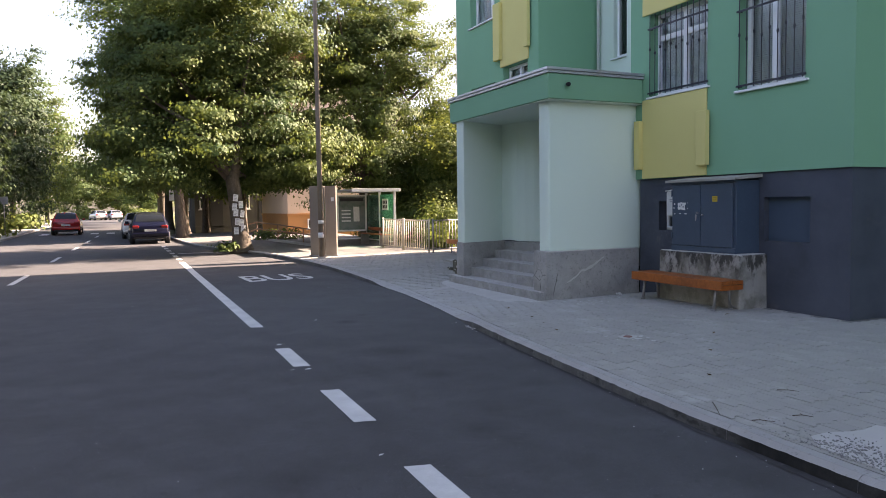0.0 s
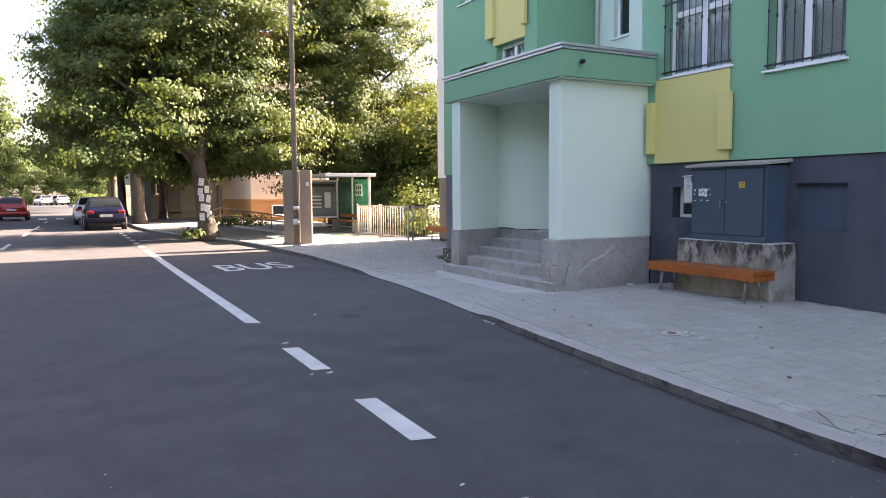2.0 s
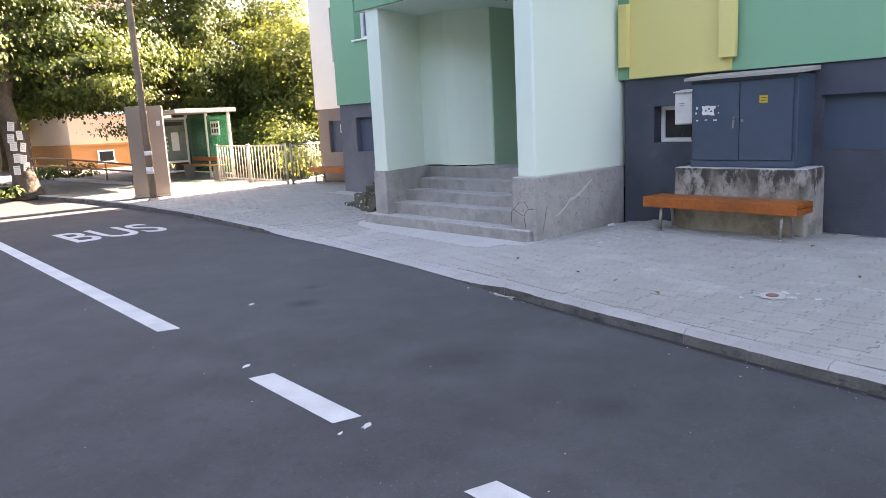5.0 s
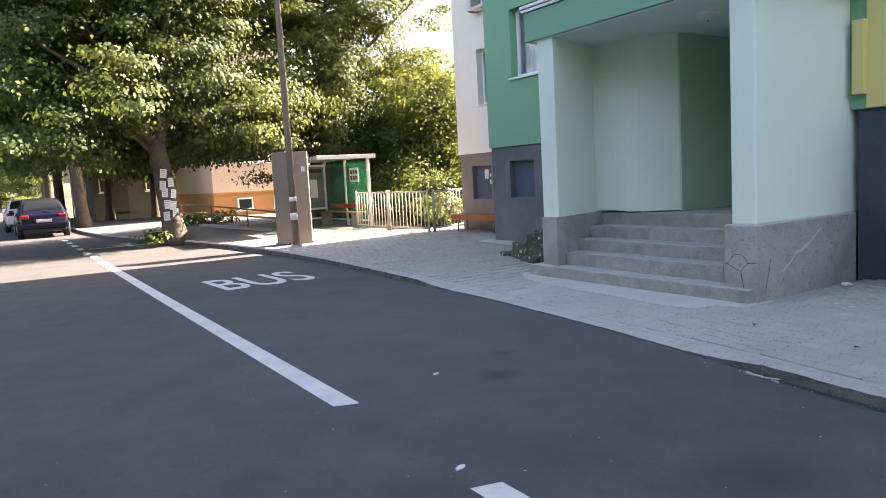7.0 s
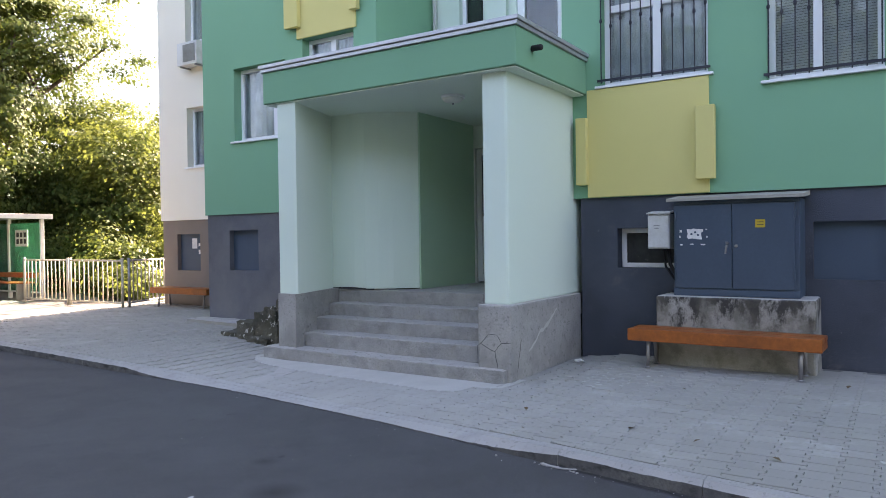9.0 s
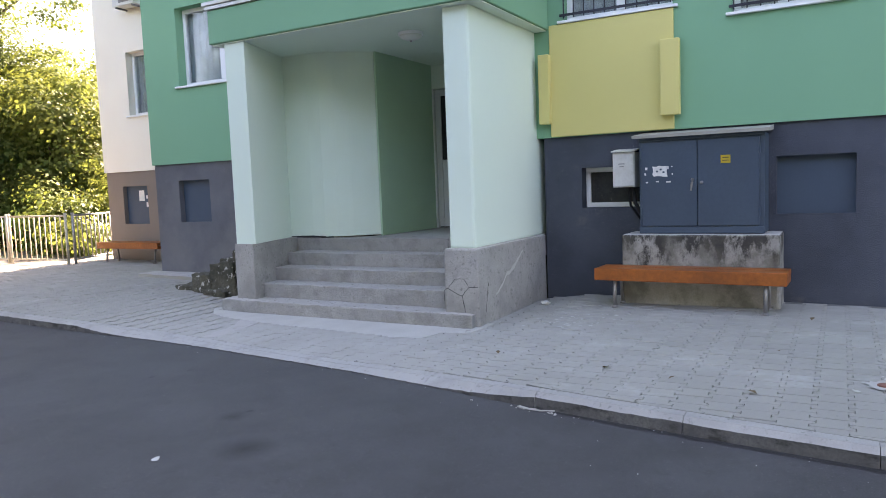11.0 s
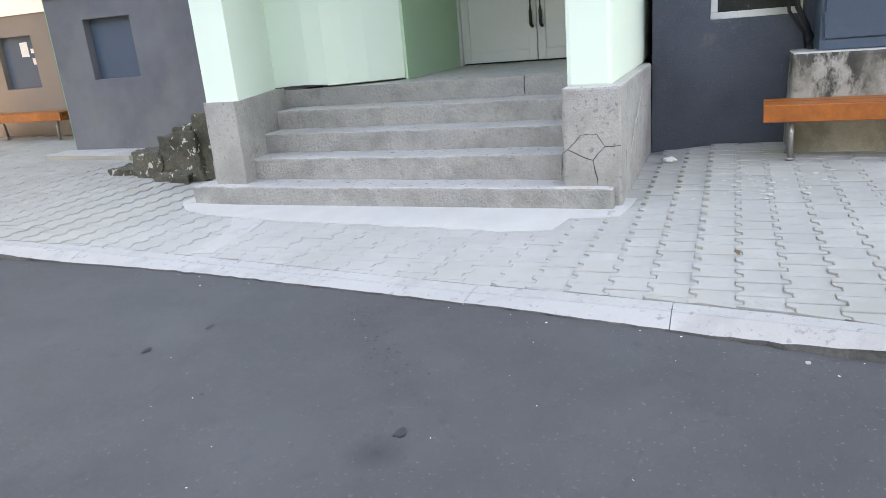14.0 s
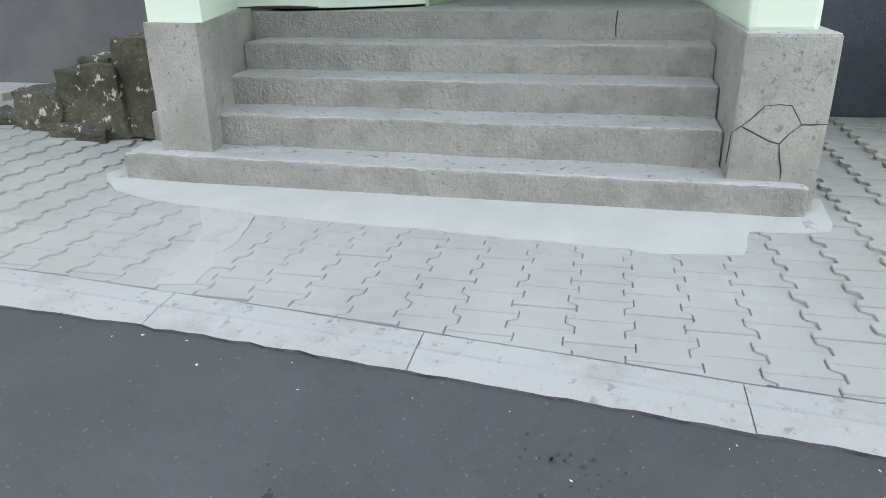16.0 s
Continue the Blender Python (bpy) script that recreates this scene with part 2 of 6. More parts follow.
WOOD = material("orange_varnished_wood", (0.40, 0.105, 0.018), 0.42, dark=(0.17, 0.045, 0.01), grain=16, patch=2.0, amount=0.8,
                stain=(0.12, 0.06, 0.025), stain_at=(0.62, 0.85), stretch=(14, 1.2, 14), bump=0.25, bump_scale=45)
DARK_GLASS = material("dark_window_glass", (0.03, 0.035, 0.04), 0.04, spec=0.9, bump=0.0, amount=0.2)
BLUE_PANEL = material("blue_grey_board", (0.055, 0.085, 0.125), 0.6, dark=(0.04, 0.065, 0.098), amount=0.6, patch=1.5, bump=0.1)
BLIND = material("grey_window_blind", (0.62, 0.64, 0.65), 0.6, dark=(0.5, 0.53, 0.55), amount=0.7, patch=3, bump=0.1)
CURTAIN = material("pale_curtain", (0.62, 0.66, 0.68), 0.8, dark=(0.36, 0.4, 0.42), grain=6, patch=4, amount=0.9, bump=0.1)
CAR_GLASS = material("tinted_car_glass", (0.015, 0.018, 0.02), 0.08, spec=0.35, bump=0.0, amount=0.2)
BLACK = material("black_rubber", (0.02, 0.02, 0.022), 0.7, bump=0.2)
LENS = material("opal_lamp_cover", (0.7, 0.72, 0.68), 0.3, bump=0.0)
PAPER = material("white_paper", (0.75, 0.75, 0.73), 0.85, dark=(0.5, 0.5, 0.5), grain=22, patch=9, amount=0.6, bump=0.1)
# black for print and cracks, and for shade painted into rooms and openings
INK_SHADE = material("black_ink_and_shade", (0.04, 0.04, 0.045), 0.8, bump=0.0)
STICKER = material("yellow_sticker", (0.52, 0.36, 0.03), 0.5, bump=0.0)
PANE = glass("window_pane")
FILM = material("dull_dark_film", (0.05, 0.052, 0.05), 0.6, dark=(0.025, 0.026, 0.026), grain=20, patch=6, amount=0.9, stain=(0.22, 0.21, 0.19), stain_at=(0.63, 0.7), spec=0.2, bump=0.1)
GREEN_GLASS = glass("green_tinted_glass", (0.025, 0.2, 0.115), 0.25)
GREEN_GLASS.node_tree.nodes["Principled BSDF"].inputs["Transmission Weight"].default_value = 0.55
BARK = material("bark", (0.12, 0.098, 0.076), 0.95, dark=(0.055, 0.044, 0.034), grain=18, patch=3, amount=0.9, stretch=(8, 8, 1.5), stain=(0.25, 0.22, 0.17), bump=0.9, bump_scale=22, depth=0.03)
LEAF = leaf_material("broad_leaf", (0.042, 0.09, 0.034), (0.128, 0.166, 0.042), 0.33)
LEAF_BRIGHT = leaf_material("bright_leaf", (0.07, 0.118, 0.038), (0.175, 0.21, 0.06), 0.4)
LEAF_DARK = leaf_material("conifer_leaf", (0.024, 0.048, 0.024), (0.045, 0.072, 0.03), 0.22)


# ---- building helpers ----
def bm_box(bm, x0, x1, y0, y1, z0, z1, bevel=0.0, m=None):
    vs = [bm.verts.new((x, y, z)) for x in (x0, x1) for y in (y0, y1) for z in (z0, z1)]
    if m is not None:
        for v in vs:
            v.co = m @ v.co
    fs = [bm.faces.new([vs[i] for i in q]) for q in
          ((0, 1, 3, 2), (4, 6, 7, 5), (0, 4, 5, 1), (2, 3, 7, 6), (0, 2, 6, 4), (1, 5, 7, 3))]
    if bevel:
        edges = list({e for f in fs for e in f.edges})
        bmesh.ops.bevel(bm, geom=edges, offset=bevel, segments=2, affect="EDGES", profile=0.5)
    return bm


def box(x0, x1, y0, y1, z0, z1, bevel=0.0, m=None):
    return bm_box(bmesh.new(), min(x0, x1), max(x0, x1), min(y0, y1), max(y0, y1), min(z0, z1), max(z0, z1), bevel, m)


def prism(points, z0, z1, bm=None):
    """Upright prism over a plan outline; z0 and z1 may be lists."""
    bm = bm or bmesh.new()
    n = len(points)
    lo = z0 if isinstance(z0, (list, tuple)) else [z0] * n
    hi = z1 if isinstance(z1, (list, tuple)) else [z1] * n
    a = [bm.verts.new((p[0], p[1], z)) for p, z in zip(points, lo)]
    b = [bm.verts.new((p[0], p[1], z)) for p, z in zip(points, hi)]
    bm.faces.new(a[::-1])
    bm.faces.new(b)
    for i in range(n):
        j = (i + 1) % n
        bm.faces.new((a[i], a[j], b[j], b[i]))
    bmesh.ops.recalc_face_normals(bm, faces=bm.faces)
    return bm


def tube(bm, pts, radii, sides=8, cap=True):
    """A round tube along points, with a radius at each."""
    rings = []
    pts = [Vector(p) for p in pts]
    if not isinstance(radii, (list, tuple)):
        radii = [radii] * len(pts)
    up = Vector((0, 0, 1))
    for i, p in enumerate(pts):
        d = (pts[min(i + 1, len(pts) - 1)] - pts[max(i - 1, 0)]).normalized()
        side = d.cross(up if abs(d.z) < 0.95 else Vector((1, 0, 0))).normalized()
        top = side.cross(d).normalized()
        rings.append([bm.verts.new(p + radii[i] * (math.cos(a) * side + math.sin(a) * top))
                      for a in [2 * math.pi * k / sides for k in range(sides)]])
    for r, s in zip(rings, rings[1:]):
        for k in range(sides):
            bm.faces.new((r[k], r[(k + 1) % sides], s[(k + 1) % sides], s[k]))
    if cap:
        bm.faces.new(rings[0][::-1])
        bm.faces.new(rings[-1])
    bmesh.ops.recalc_face_normals(bm, faces=bm.faces)
    return bm


def mesh_of(name, bm, mat, smooth=False):
    me = bpy.data.meshes.new(name)
    bmesh.ops.recalc_face_normals(bm, faces=bm.faces)
    bm.to_mesh(me)
    bm.free()
    me.materials.append(mat)
    if smooth:
        for p in me.polygons:
            p.use_smooth = True
    return me


def part(name, bm, mat, parent, label="", smooth=False):
    ob = new(name, mesh_of(name, bm, mat, smooth))
    ob.parent = parent
    if label:
        ob["label"] = label
    return ob


def thing(name, label, category, at=(0, 0, 0), group="", kind=""):
    ob = new(name)
    ob.location = at
    ob.empty_display_size = 0.1
    return tagged(ob, label, category, group, kind)


def solid(name, bm, mat, label, category, group="", kind="", smooth=False):
    return tagged(new(name, mesh_of(name, bm, mat, smooth)), label, category, group, kind)


def structure(name, bm, mat, label, category="wall", smooth=False):
    return solid(name, bm, mat, label, category, kind="structure", smooth=smooth)


# ---- the lie of the land ----
def rise(y):
    """The street climbs gently past the bus stop."""
    s = y - 18.0
    return 0.0 if s <= -3 else (0.004 * (s + 3) ** 2 / 12 if s < 3 else 0.004 * s)


KERB_LINE = ((-40, 5.0), (-3, 5.05), (2.3, 5.32), (3.5, 5.42), (5.3, 5.62), (7.0, 5.85), (7.5, 5.92), (8.5, 6.13), (9.5, 6.28), (10.5, 6.39), (11.5, 6.51), (12.5, 6.55),
             (13.5, 6.58), (15.0, 6.67), (17, 6.78), (19.7, 6.72), (22.5, 6.5), (25.8, 5.95), (28.5, 5.3), (31.4, 4.75), (36, 4.45), (45, 4.4), (120, 4.6))
KERB_HEIGHT = ((-40, 0.105), (7.48, 0.105), (8.48, 0.045), (9.5, 0.018), (10.6, 0.02), (11.6, 0.028), (12.48, 0.05), (13.48, 0.10), (20, 0.12), (120, 0.12))
# height of the paving where it meets the block, above the street
WALL_FOOT = ((-40, 0.14), (4.9, 0.125), (6.3, 0.14), (8.3, 0.14), (9.3, 0.015), (11.5, 0.01), (12.5, 0.05), (14.0, 0.155), (15.0, 0.19), (16.2, 0.19), (17.5, 0.17), (120, 0.17))


def along(table, y):
    return float(np.interp(y, [r[0] for r in table], [r[1] for r in table]))


def kerb_x(y):
    return sum(along(KERB_LINE, y + d) for d in (-0.5, 0, 0.5)) / 3


def lowered(y):
    """1 along the dropped kerb at the steps, 0 along the full kerb."""
    return min(max(min(y - 7.48, 13.48 - y), 0.0), 1.0)


def pave_z(x, y):
    f = min(max((x - kerb_x(y)) / 3.7, 0.0), 1.0)
    return rise(y) + along(KERB_HEIGHT, y) * (1 - f) + along(WALL_FOOT, y) * f


def strip_sheet(name, ys, edges, mat, label, category, lift=0.0, z_of=None):
    """A ground sheet between x edges that follow y."""
    bm = bmesh.new()
    rows = [[bm.verts.new((x, y, (z_of(x, y) if z_of else rise(y)) + lift)) for x in edges(y)] for y in ys]
    for r, s in zip(rows, rows[1:]):
        for k in range(len(r) - 1):
            bm.faces.new((r[k], r[k + 1], s[k + 1], s[k]))
    return structure(name, bm, mat, label, category)


far_ys = [-400, -100, -40] + [y for y in range(-36, 130, 3)] + [200, 400, 900]
strip_sheet("ground", far_ys, lambda y: (-900, -300, -80, -20, 0, 10, 20, 60, 300, 900), FAR_GROUND, "dry grassy ground reaching out to the horizon", "ground", -0.06,
            lambda x, y: rise(min(y, 125)))
strip_sheet("road", [y for y in range(-40, 121, 1)], lambda y: (-3.9, -1, 2, kerb_x(y) + 0.1), ASPHALT, "dark grey asphalt road with worn white markings", "road")

# ---- apartment block: walls with openings ----
FRONT, STOREY, TOP = 10.0, 2.8, 15.2
PLINTH_TOP = 2.075


def wall_x(name, x, thick, y0, y1, z0, z1, holes, mat, label):
    """A wall in the plane x (front face) of the given thickness, cut through by holes (y0, y1, z0, z1)."""
    ys = sorted({y0, y1, *[v for h in holes for v in h[:2]]})
    zs = sorted({z0, z1, *[v for h in holes for v in h[2:]]})
    ys, zs = [v for v in ys if y0 <= v <= y1], [v for v in zs if z0 <= v <= z1]
    solid_at = [[not any(h[0] <= (a + b) / 2 <= h[1] and h[2] <= (c + d) / 2 <= h[3] for h in holes)
                 for c, d in zip(zs, zs[1:])] for a, b in zip(ys, ys[1:])]
    bm = bmesh.new()
    made = {}

    def v(s, i, j):
        if (s, i, j) not in made:
            made[s, i, j] = bm.verts.new((x if s == 0 else x + thick, ys[i], zs[j]))
        return made[s, i, j]
    ni, nj = len(ys) - 1, len(zs) - 1
    full = lambda i, j: 0 <= i < ni and 0 <= j < nj and solid_at[i][j]
    for i in range(ni):
        for j in range(nj):
            if not full(i, j):
                continue
            for s in (0, 1):
                bm.faces.new((v(s, i, j), v(s, i + 1, j), v(s, i + 1, j + 1), v(s, i, j + 1)))
            for di, dj, a, b in ((-1, 0, (i, j), (i, j + 1)), (1, 0, (i + 1, j), (i + 1, j + 1)), (0, -1, (i, j), (i + 1, j)), (0, 1, (i, j + 1), (i + 1, j + 1))):
                if not full(i + di, j + dj):
                    bm.faces.new((v(0, *a), v(0, *b), v(1, *b), v(1, *a)))
    return structure(name, bm, mat, label)


FLOORS = range(4)
WIN1, WIN2 = (7.345, 8.64, 3.47, 4.86), (5.61, 6.72, 3.29, 4.68)
WIN0, STAIR_WIN = (14.1, 15.35, 3.35, 4.62), (12.62, 13.7, 4.1, 4.88)


def raised(w, k):
    return (w[0], w[1], w[2] + STOREY * k, w[3] + STOREY * k)


right_holes = [raised(w, k) for w in (WIN1, WIN2) for k in FLOORS]
left_holes = [raised(w, k) for w in (WIN0, STAIR_WIN) for k in FLOORS]
wall_x("wall_front_1", FRONT, 0.34, 4.9, 9.15, PLINTH_TOP, TOP, right_holes, GREEN, "green rendered wall with barred windows")
wall_x("wall_front_2", FRONT, 0.34, 12.17, 16.17, PLINTH_TOP, TOP, left_holes, GREEN, "green rendered wall beside the entrance")
VENT1, VENT2, VENT3 = (7.72, 8.455, 1.195, 1.685), (5.53, 6.28, 1.088, 1.715), (14.84, 15.57, 1.08, 1.79)
wall_x("wall_plinth_1", FRONT + 0.035, 0.305, 4.935, 8.932, -0.1, PLINTH_TOP, [VENT1, VENT2], PLINTH, "dark grey pebbled plinth wall")
wall_x("wall_plinth_2", FRONT + 0.035, 0.305, 12.55, 16.14, -0.1, PLINTH_TOP, [VENT3], PLINTH, "dark grey pebbled plinth wall")
# side of the block, towards the near corner, and its plain rear parts
structure("wall_side", box(10.34, 22, 4.9, 5.24, PLINTH_TOP, TOP), GREEN, "green rendered side wall of the block")
structure("wall_side_plinth", box(10.34, 22, 4.935, 5.24, -0.1, PLINTH_TOP), PLINTH, "dark grey side plinth")
structure("wall_rear", box(21.7, 22, 5.24, 20.1, -0.1, TOP), CREAM, "plain rear wall of the block")
structure("roof", box(9.8, 22.1, 4.7, 20.3, TOP, TOP + 0.3), SHEET, "flat roof of the block", "roof")
# cream section that stands back
CREAM_X = 11.9
CWIN = (18.25, 19.1, 3.29, 4.63)
wall_x("wall_cream", CREAM_X, 0.3, 16.5, 20.1, 2.1, TOP, [raised(CWIN, k) for k in FLOORS], CREAM, "cream rendered wall set back from the green one")
VENT4 = (18.75, 19.55, 0.95, 1.78)
wall_x("wall_cream_plinth", CREAM_X + 0.03, 0.27, 16.5, 20.06, -0.1, 2.1, [VENT4], PLINTH_WARM, "brown pebbled plinth wall")
structure("wall_end", box(CREAM_X + 0.3, 21.7, 19.8, 20.1, -0.1, TOP), CREAM, "cream end wall of the block")
structure("wall_return", box(10.34, CREAM_X + 0.3, 16.17 - 0.3, 16.5, -0.1, TOP), GREEN, "green return wall")
# recess above the canopy
structure("wall_recess_1", box(10.34, 11.6, 12.17, 12.45, 3.4, TOP), GREEN, "green side wall of the loggia recess")
structure("wall_recess_2", box(10.34, 11.6, 8.85, 9.15, 3.4, TOP), MINT, "mint side wall of the loggia recess")
RWIN, LWIN = (11.2, 11.66, 4.82, 6.2), (9.85, 10.6, 4.6, 6.05)
wall_x("wall_recess_3", 11.6, 0.25, 9.15, 12.17, 3.4, TOP, [raised(w, k) for w in (RWIN, LWIN) for k in FLOORS if w[3] + STOREY * k < TOP], MINT, "mint back wall of the loggia recess")
structure("wall_recess_4", box(11.5, 11.598, 10.74, 11.1, 3.4, TOP), MINT, "mint pier between the loggia windows")

# ---- windows ----
def window(n, plane, w, label, mullion=None, rail=None, inside=CURTAIN, recess=0.16, sill=True, sill_out=0.05, fat=0.065, pane=PANE):
    """A white plastic window in an opening of a wall at x = plane."""
    y0, y1, z0, z1 = w
    x = plane + recess
    top = thing(f"window_{n}", label, "window", (x, (y0 + y1) / 2, z0), kind="structure")

    def p(name, bm, mat, lab=""):
        bm.transform(Matrix.Translation((-x, -(y0 + y1) / 2, -z0)))
        return part(name, bm, mat, top, lab)
    bm = bmesh.new()
    for q in ((y0, y1, z0, z0 + fat), (y0, y1, z1 - fat, z1), (y0, y0 + fat, z0 + fat, z1 - fat), (y1 - fat, y1, z0 + fat, z1 - fat)):
        bm_box(bm, x, x + 0.07, *q, 0.006)
    p("window_frame", bm, WHITE)
    cuts = [y0 + fat] + [c for c in (mullion or [])] + [y1 - fat]
    for c in mullion or []:
        p("mullion", box(x - 0.006, x + 0.06, c - fat * 0.8, c + fat * 0.8, z0 + fat, z1 - fat, 0.006), WHITE)
    if rail:
        for a, b in zip(cuts, cuts[1:]):
            p("glazing_bar", box(x - 0.004, x + 0.058, a, b, rail - fat * 0.7, rail + fat * 0.7, 0.006), WHITE)
    for a, b in zip(cuts, cuts[1:]):
        for c, d in ((z0 + fat, rail), (rail, z1 - fat)) if rail else ((z0 + fat, z1 - fat),):
            g = p("pane", box(x + 0.03, x + 0.036, a - 0.005, b + 0.005, c - 0.005, d + 0.005), pane)
            g.visible_shadow = False
    if inside is BLIND:
        bm = bmesh.new()
        for k in range(int((z1 - z0) / 0.03)):
            bm_box(bm, x + 0.085, x + 0.11, y0 + 0.02, y1 - 0.02, 0, 0.003, 0, Matrix.Translation((0, 0, z0 + 0.03 + 0.03 * k)) @ Matrix.Translation((x + 0.1, 0, 0)) @ Matrix.Rotation(radians(72), 4, "Y") @ Matrix.Translation((-x - 0.1, 0, 0)))
        p("blind", bm, inside, "slatted grey blind")
    elif inside is CURTAIN:
        bm = bmesh.new()
        prev = None
        for k in range(60):
            y = y0 + (y1 - y0) * k / 59
            xx = x + 0.105 + 0.014 * math.sin(k * 0.95) + 0.006 * math.sin(k * 0.37)
            pair = (bm.verts.new((xx, y, z0)), bm.verts.new((xx, y, z1)))
            if prev:
                bm.faces.new((prev[0], prev[1], pair[1], pair[0]))
            prev = pair
        p("curtain", bm, inside)
    # black sheet paints the shade of the unlit room
    p("room_shade", box(x + 0.135, x + 0.15, y0 - 0.02, y1 + 0.02, z0 - 0.02, z1 + 0.02), INK_SHADE)
    if sill:
        p("window_sill", box(plane - sill_out, x, y0 - 0.06, y1 + 0.06, z0 - 0.035, z0 - 0.004, 0.004), WHITE, "white painted sheet metal sill")
    return top


def grille(w, plane, bars, label):
    y0, y1, z0, z1 = w
    g = thing("window_grille", label, "grille", (plane, (y0 + y1) / 2, z0), group="window grilles")

    def p(name, bm):
        bm.transform(Matrix.Translation((-plane, -(y0 + y1) / 2, -z0)))
        part(name, bm, IRON, g)
    x = plane - 0.03
    for z in (z0 + 0.06, z1 - 0.25):
        p("cross_bar", box(x - 0.008, x + 0.008, y0 - 0.03, y1 + 0.03, z - 0.014, z + 0.014))
    for k in range(bars):
        y = y0 + 0.02 + (y1 - y0 - 0.04) * k / (bars - 1)
        bm = bmesh.new()
        tube(bm, [(x, y, z0 + 0.02), (x, y, z1 - 0.02)], 0.0075, 6)
        zk = z0 + (0.72 if k % 2 else 0.8)
        tube(bm, [(x, y, zk - 0.03), (x, y, zk - 0.012), (x, y, zk + 0.012), (x, y, zk + 0.03)], [0.008, 0.018, 0.018, 0.008], 6)
        p("bar", bm)
    for y in (y0, y1):
        for z in (z0 + 0.06, z1 - 0.25):
            p("bracket", box(x, plane + 0.04, y - 0.012, y + 0.012, z - 0.012, z + 0.012))
    return g


nw = 1
for k in FLOORS:
    window(nw, FRONT, raised(WIN1, k), "white framed window with pale curtains", [(WIN1[0] + WIN1[1]) / 2 - 0.02], WIN1[2] + 0.98 + STOREY * k)
    window(nw + 1, FRONT, raised(WIN2, k), "white framed window with slatted blinds", [(WIN2[0] + WIN2[1]) / 2 + 0.06], inside=BLIND)
    window(nw + 2, FRONT, raised(WIN0, k), "white framed window beside the entrance", [14.48])
    window(nw + 3, FRONT, raised(STAIR_WIN, k), "low white stairwell window", [13.16], sill=False)
    window(nw + 4, CREAM_X, raised(CWIN, k), "white framed window in the cream wall", [18.65])
    if RWIN[3] + STOREY * k < TOP:
        window(nw + 5, 11.6, raised(RWIN, k), "white balcony window in the recess", None, recess=0.1, inside=INK_SHADE)
        window(nw + 6, 11.6, raised(LWIN, k), "white loggia window with dark glass", [10.52], recess=0.03, inside=INK_SHADE, sill=False)
    nw += 7
grille(WIN1, FRONT, 11, "black wrought iron grille over the curtained window")
grille(WIN2, FRONT, 9, "black wrought iron grille over the window with blinds")

# yellow panels with their pilaster strips
for k in range(-1, 4):
    lo = PLINTH_TOP + 0.005 if k < 0 else WIN1[3] + STOREY * k + 0.002
    hi = WIN1[2] + STOREY * (k + 1) - 0.04
    trim = thing("yellow_panel", "yellow rendered panel with two raised strips below a window", "wall panel", (FRONT, 8.07, lo), "yellow panels", "structure")
    o = Matrix.Translation((-FRONT, -8.07, -lo))
    for name, q in (("panel", (FRONT - 0.03, FRONT - 0.001, 7.335, 8.815, lo, min(hi, TOP))),
                    ("raised_strip", (FRONT - 0.115, FRONT - 0.002, 8.80, 8.935, lo + 0.16, lo + 1.0)),
                    ("raised_strip", (FRONT - 0.115, FRONT - 0.031, 7.26, 7.47, lo + 0.155, lo + 1.0))):
        if k >= 0 and name == "raised_strip":
            q = (*q[:4], q[4] + 0.25, min(q[5] + 0.25, hi))
        bm = box(*q, 0.008)
        bm.transform(o)
        part(name, bm, YELLOW, trim)
for k in FLOORS:
    lo, hi = STAIR_WIN[3] + STOREY * k + 0.005, STAIR_WIN[2] + STOREY * (k + 1) - 0.02
    trim = thing("yellow_panel", "yellow rendered panel above the stairwell window", "wall panel", (FRONT, 13.1, lo), "yellow panels", "structure")
    o = Matrix.Translation((-FRONT, -13.1, -lo))
    for name, q in (("panel", (FRONT - 0.03, FRONT - 0.001, 12.55, 13.8, lo, min(hi, TOP))),
                    ("raised_strip", (FRONT - 0.115, FRONT - 0.031, 12.46, 12.62, lo + 0.25, lo + 1.3)),
                    ("raised_strip", (FRONT - 0.115, FRONT - 0.031, 13.7, 14.0, lo + 0.18, lo + 1.5))):
        bm = box(*q, 0.008)
        bm.transform(o)
        part(name, bm, YELLOW, trim)

for q in ((18.98, 19.15, 1.45, 1.68), (18.8, 18.93, 1.5, 1.57), (18.8, 18.93, 1.32, 1.42)):
    solid("pasted_notice", box(CREAM_X + 0.125, CREAM_X + 0.129, *q), PAPER, "white notice pasted on the basement board", "notice", "pasted notices")
# boarded basement openings
for w, plane, mat in ((VENT2, FRONT + 0.035, BLUE_PANEL), (VENT3, FRONT + 0.035, BLUE_PANEL), (VENT4, CREAM_X + 0.03, BLUE_PANEL)):
    b = box(plane + 0.10, plane + 0.13, w[0] - 0.01, w[1] + 0.01, w[2] - 0.01, w[3] + 0.01)
    solid("basement_board", b, mat, "blue grey board closing a basement opening", "board", "basement boards")
window(nw, FRONT + 0.035, VENT1, "small white basement window with peeling film", None, inside=INK_SHADE, recess=0.17, sill=False, fat=0.058, pane=FILM)
nw += 1

# air conditioner under an upper window of the cream wall
ac = thing("air_conditioner", "small white air conditioner on the cream wall", "air conditioner", (CREAM_X - 0.02, 18.68, 5.5))
part("body", box(-0.28, -0.02, -0.33, 0.33, 0.0, 0.5, 0.012), METAL_WHITE, ac)
part("fan_grille", box(-0.292, -0.282, -0.28, 0.12, 0.06, 0.44, 0.004), STEEL, ac, "dark round fan grille")
for y in (-0.25, 0.25):
    part("bracket", box(-0.26, 0.018, y - 0.015, y + 0.015, -0.035, -0.003), STEEL, ac)

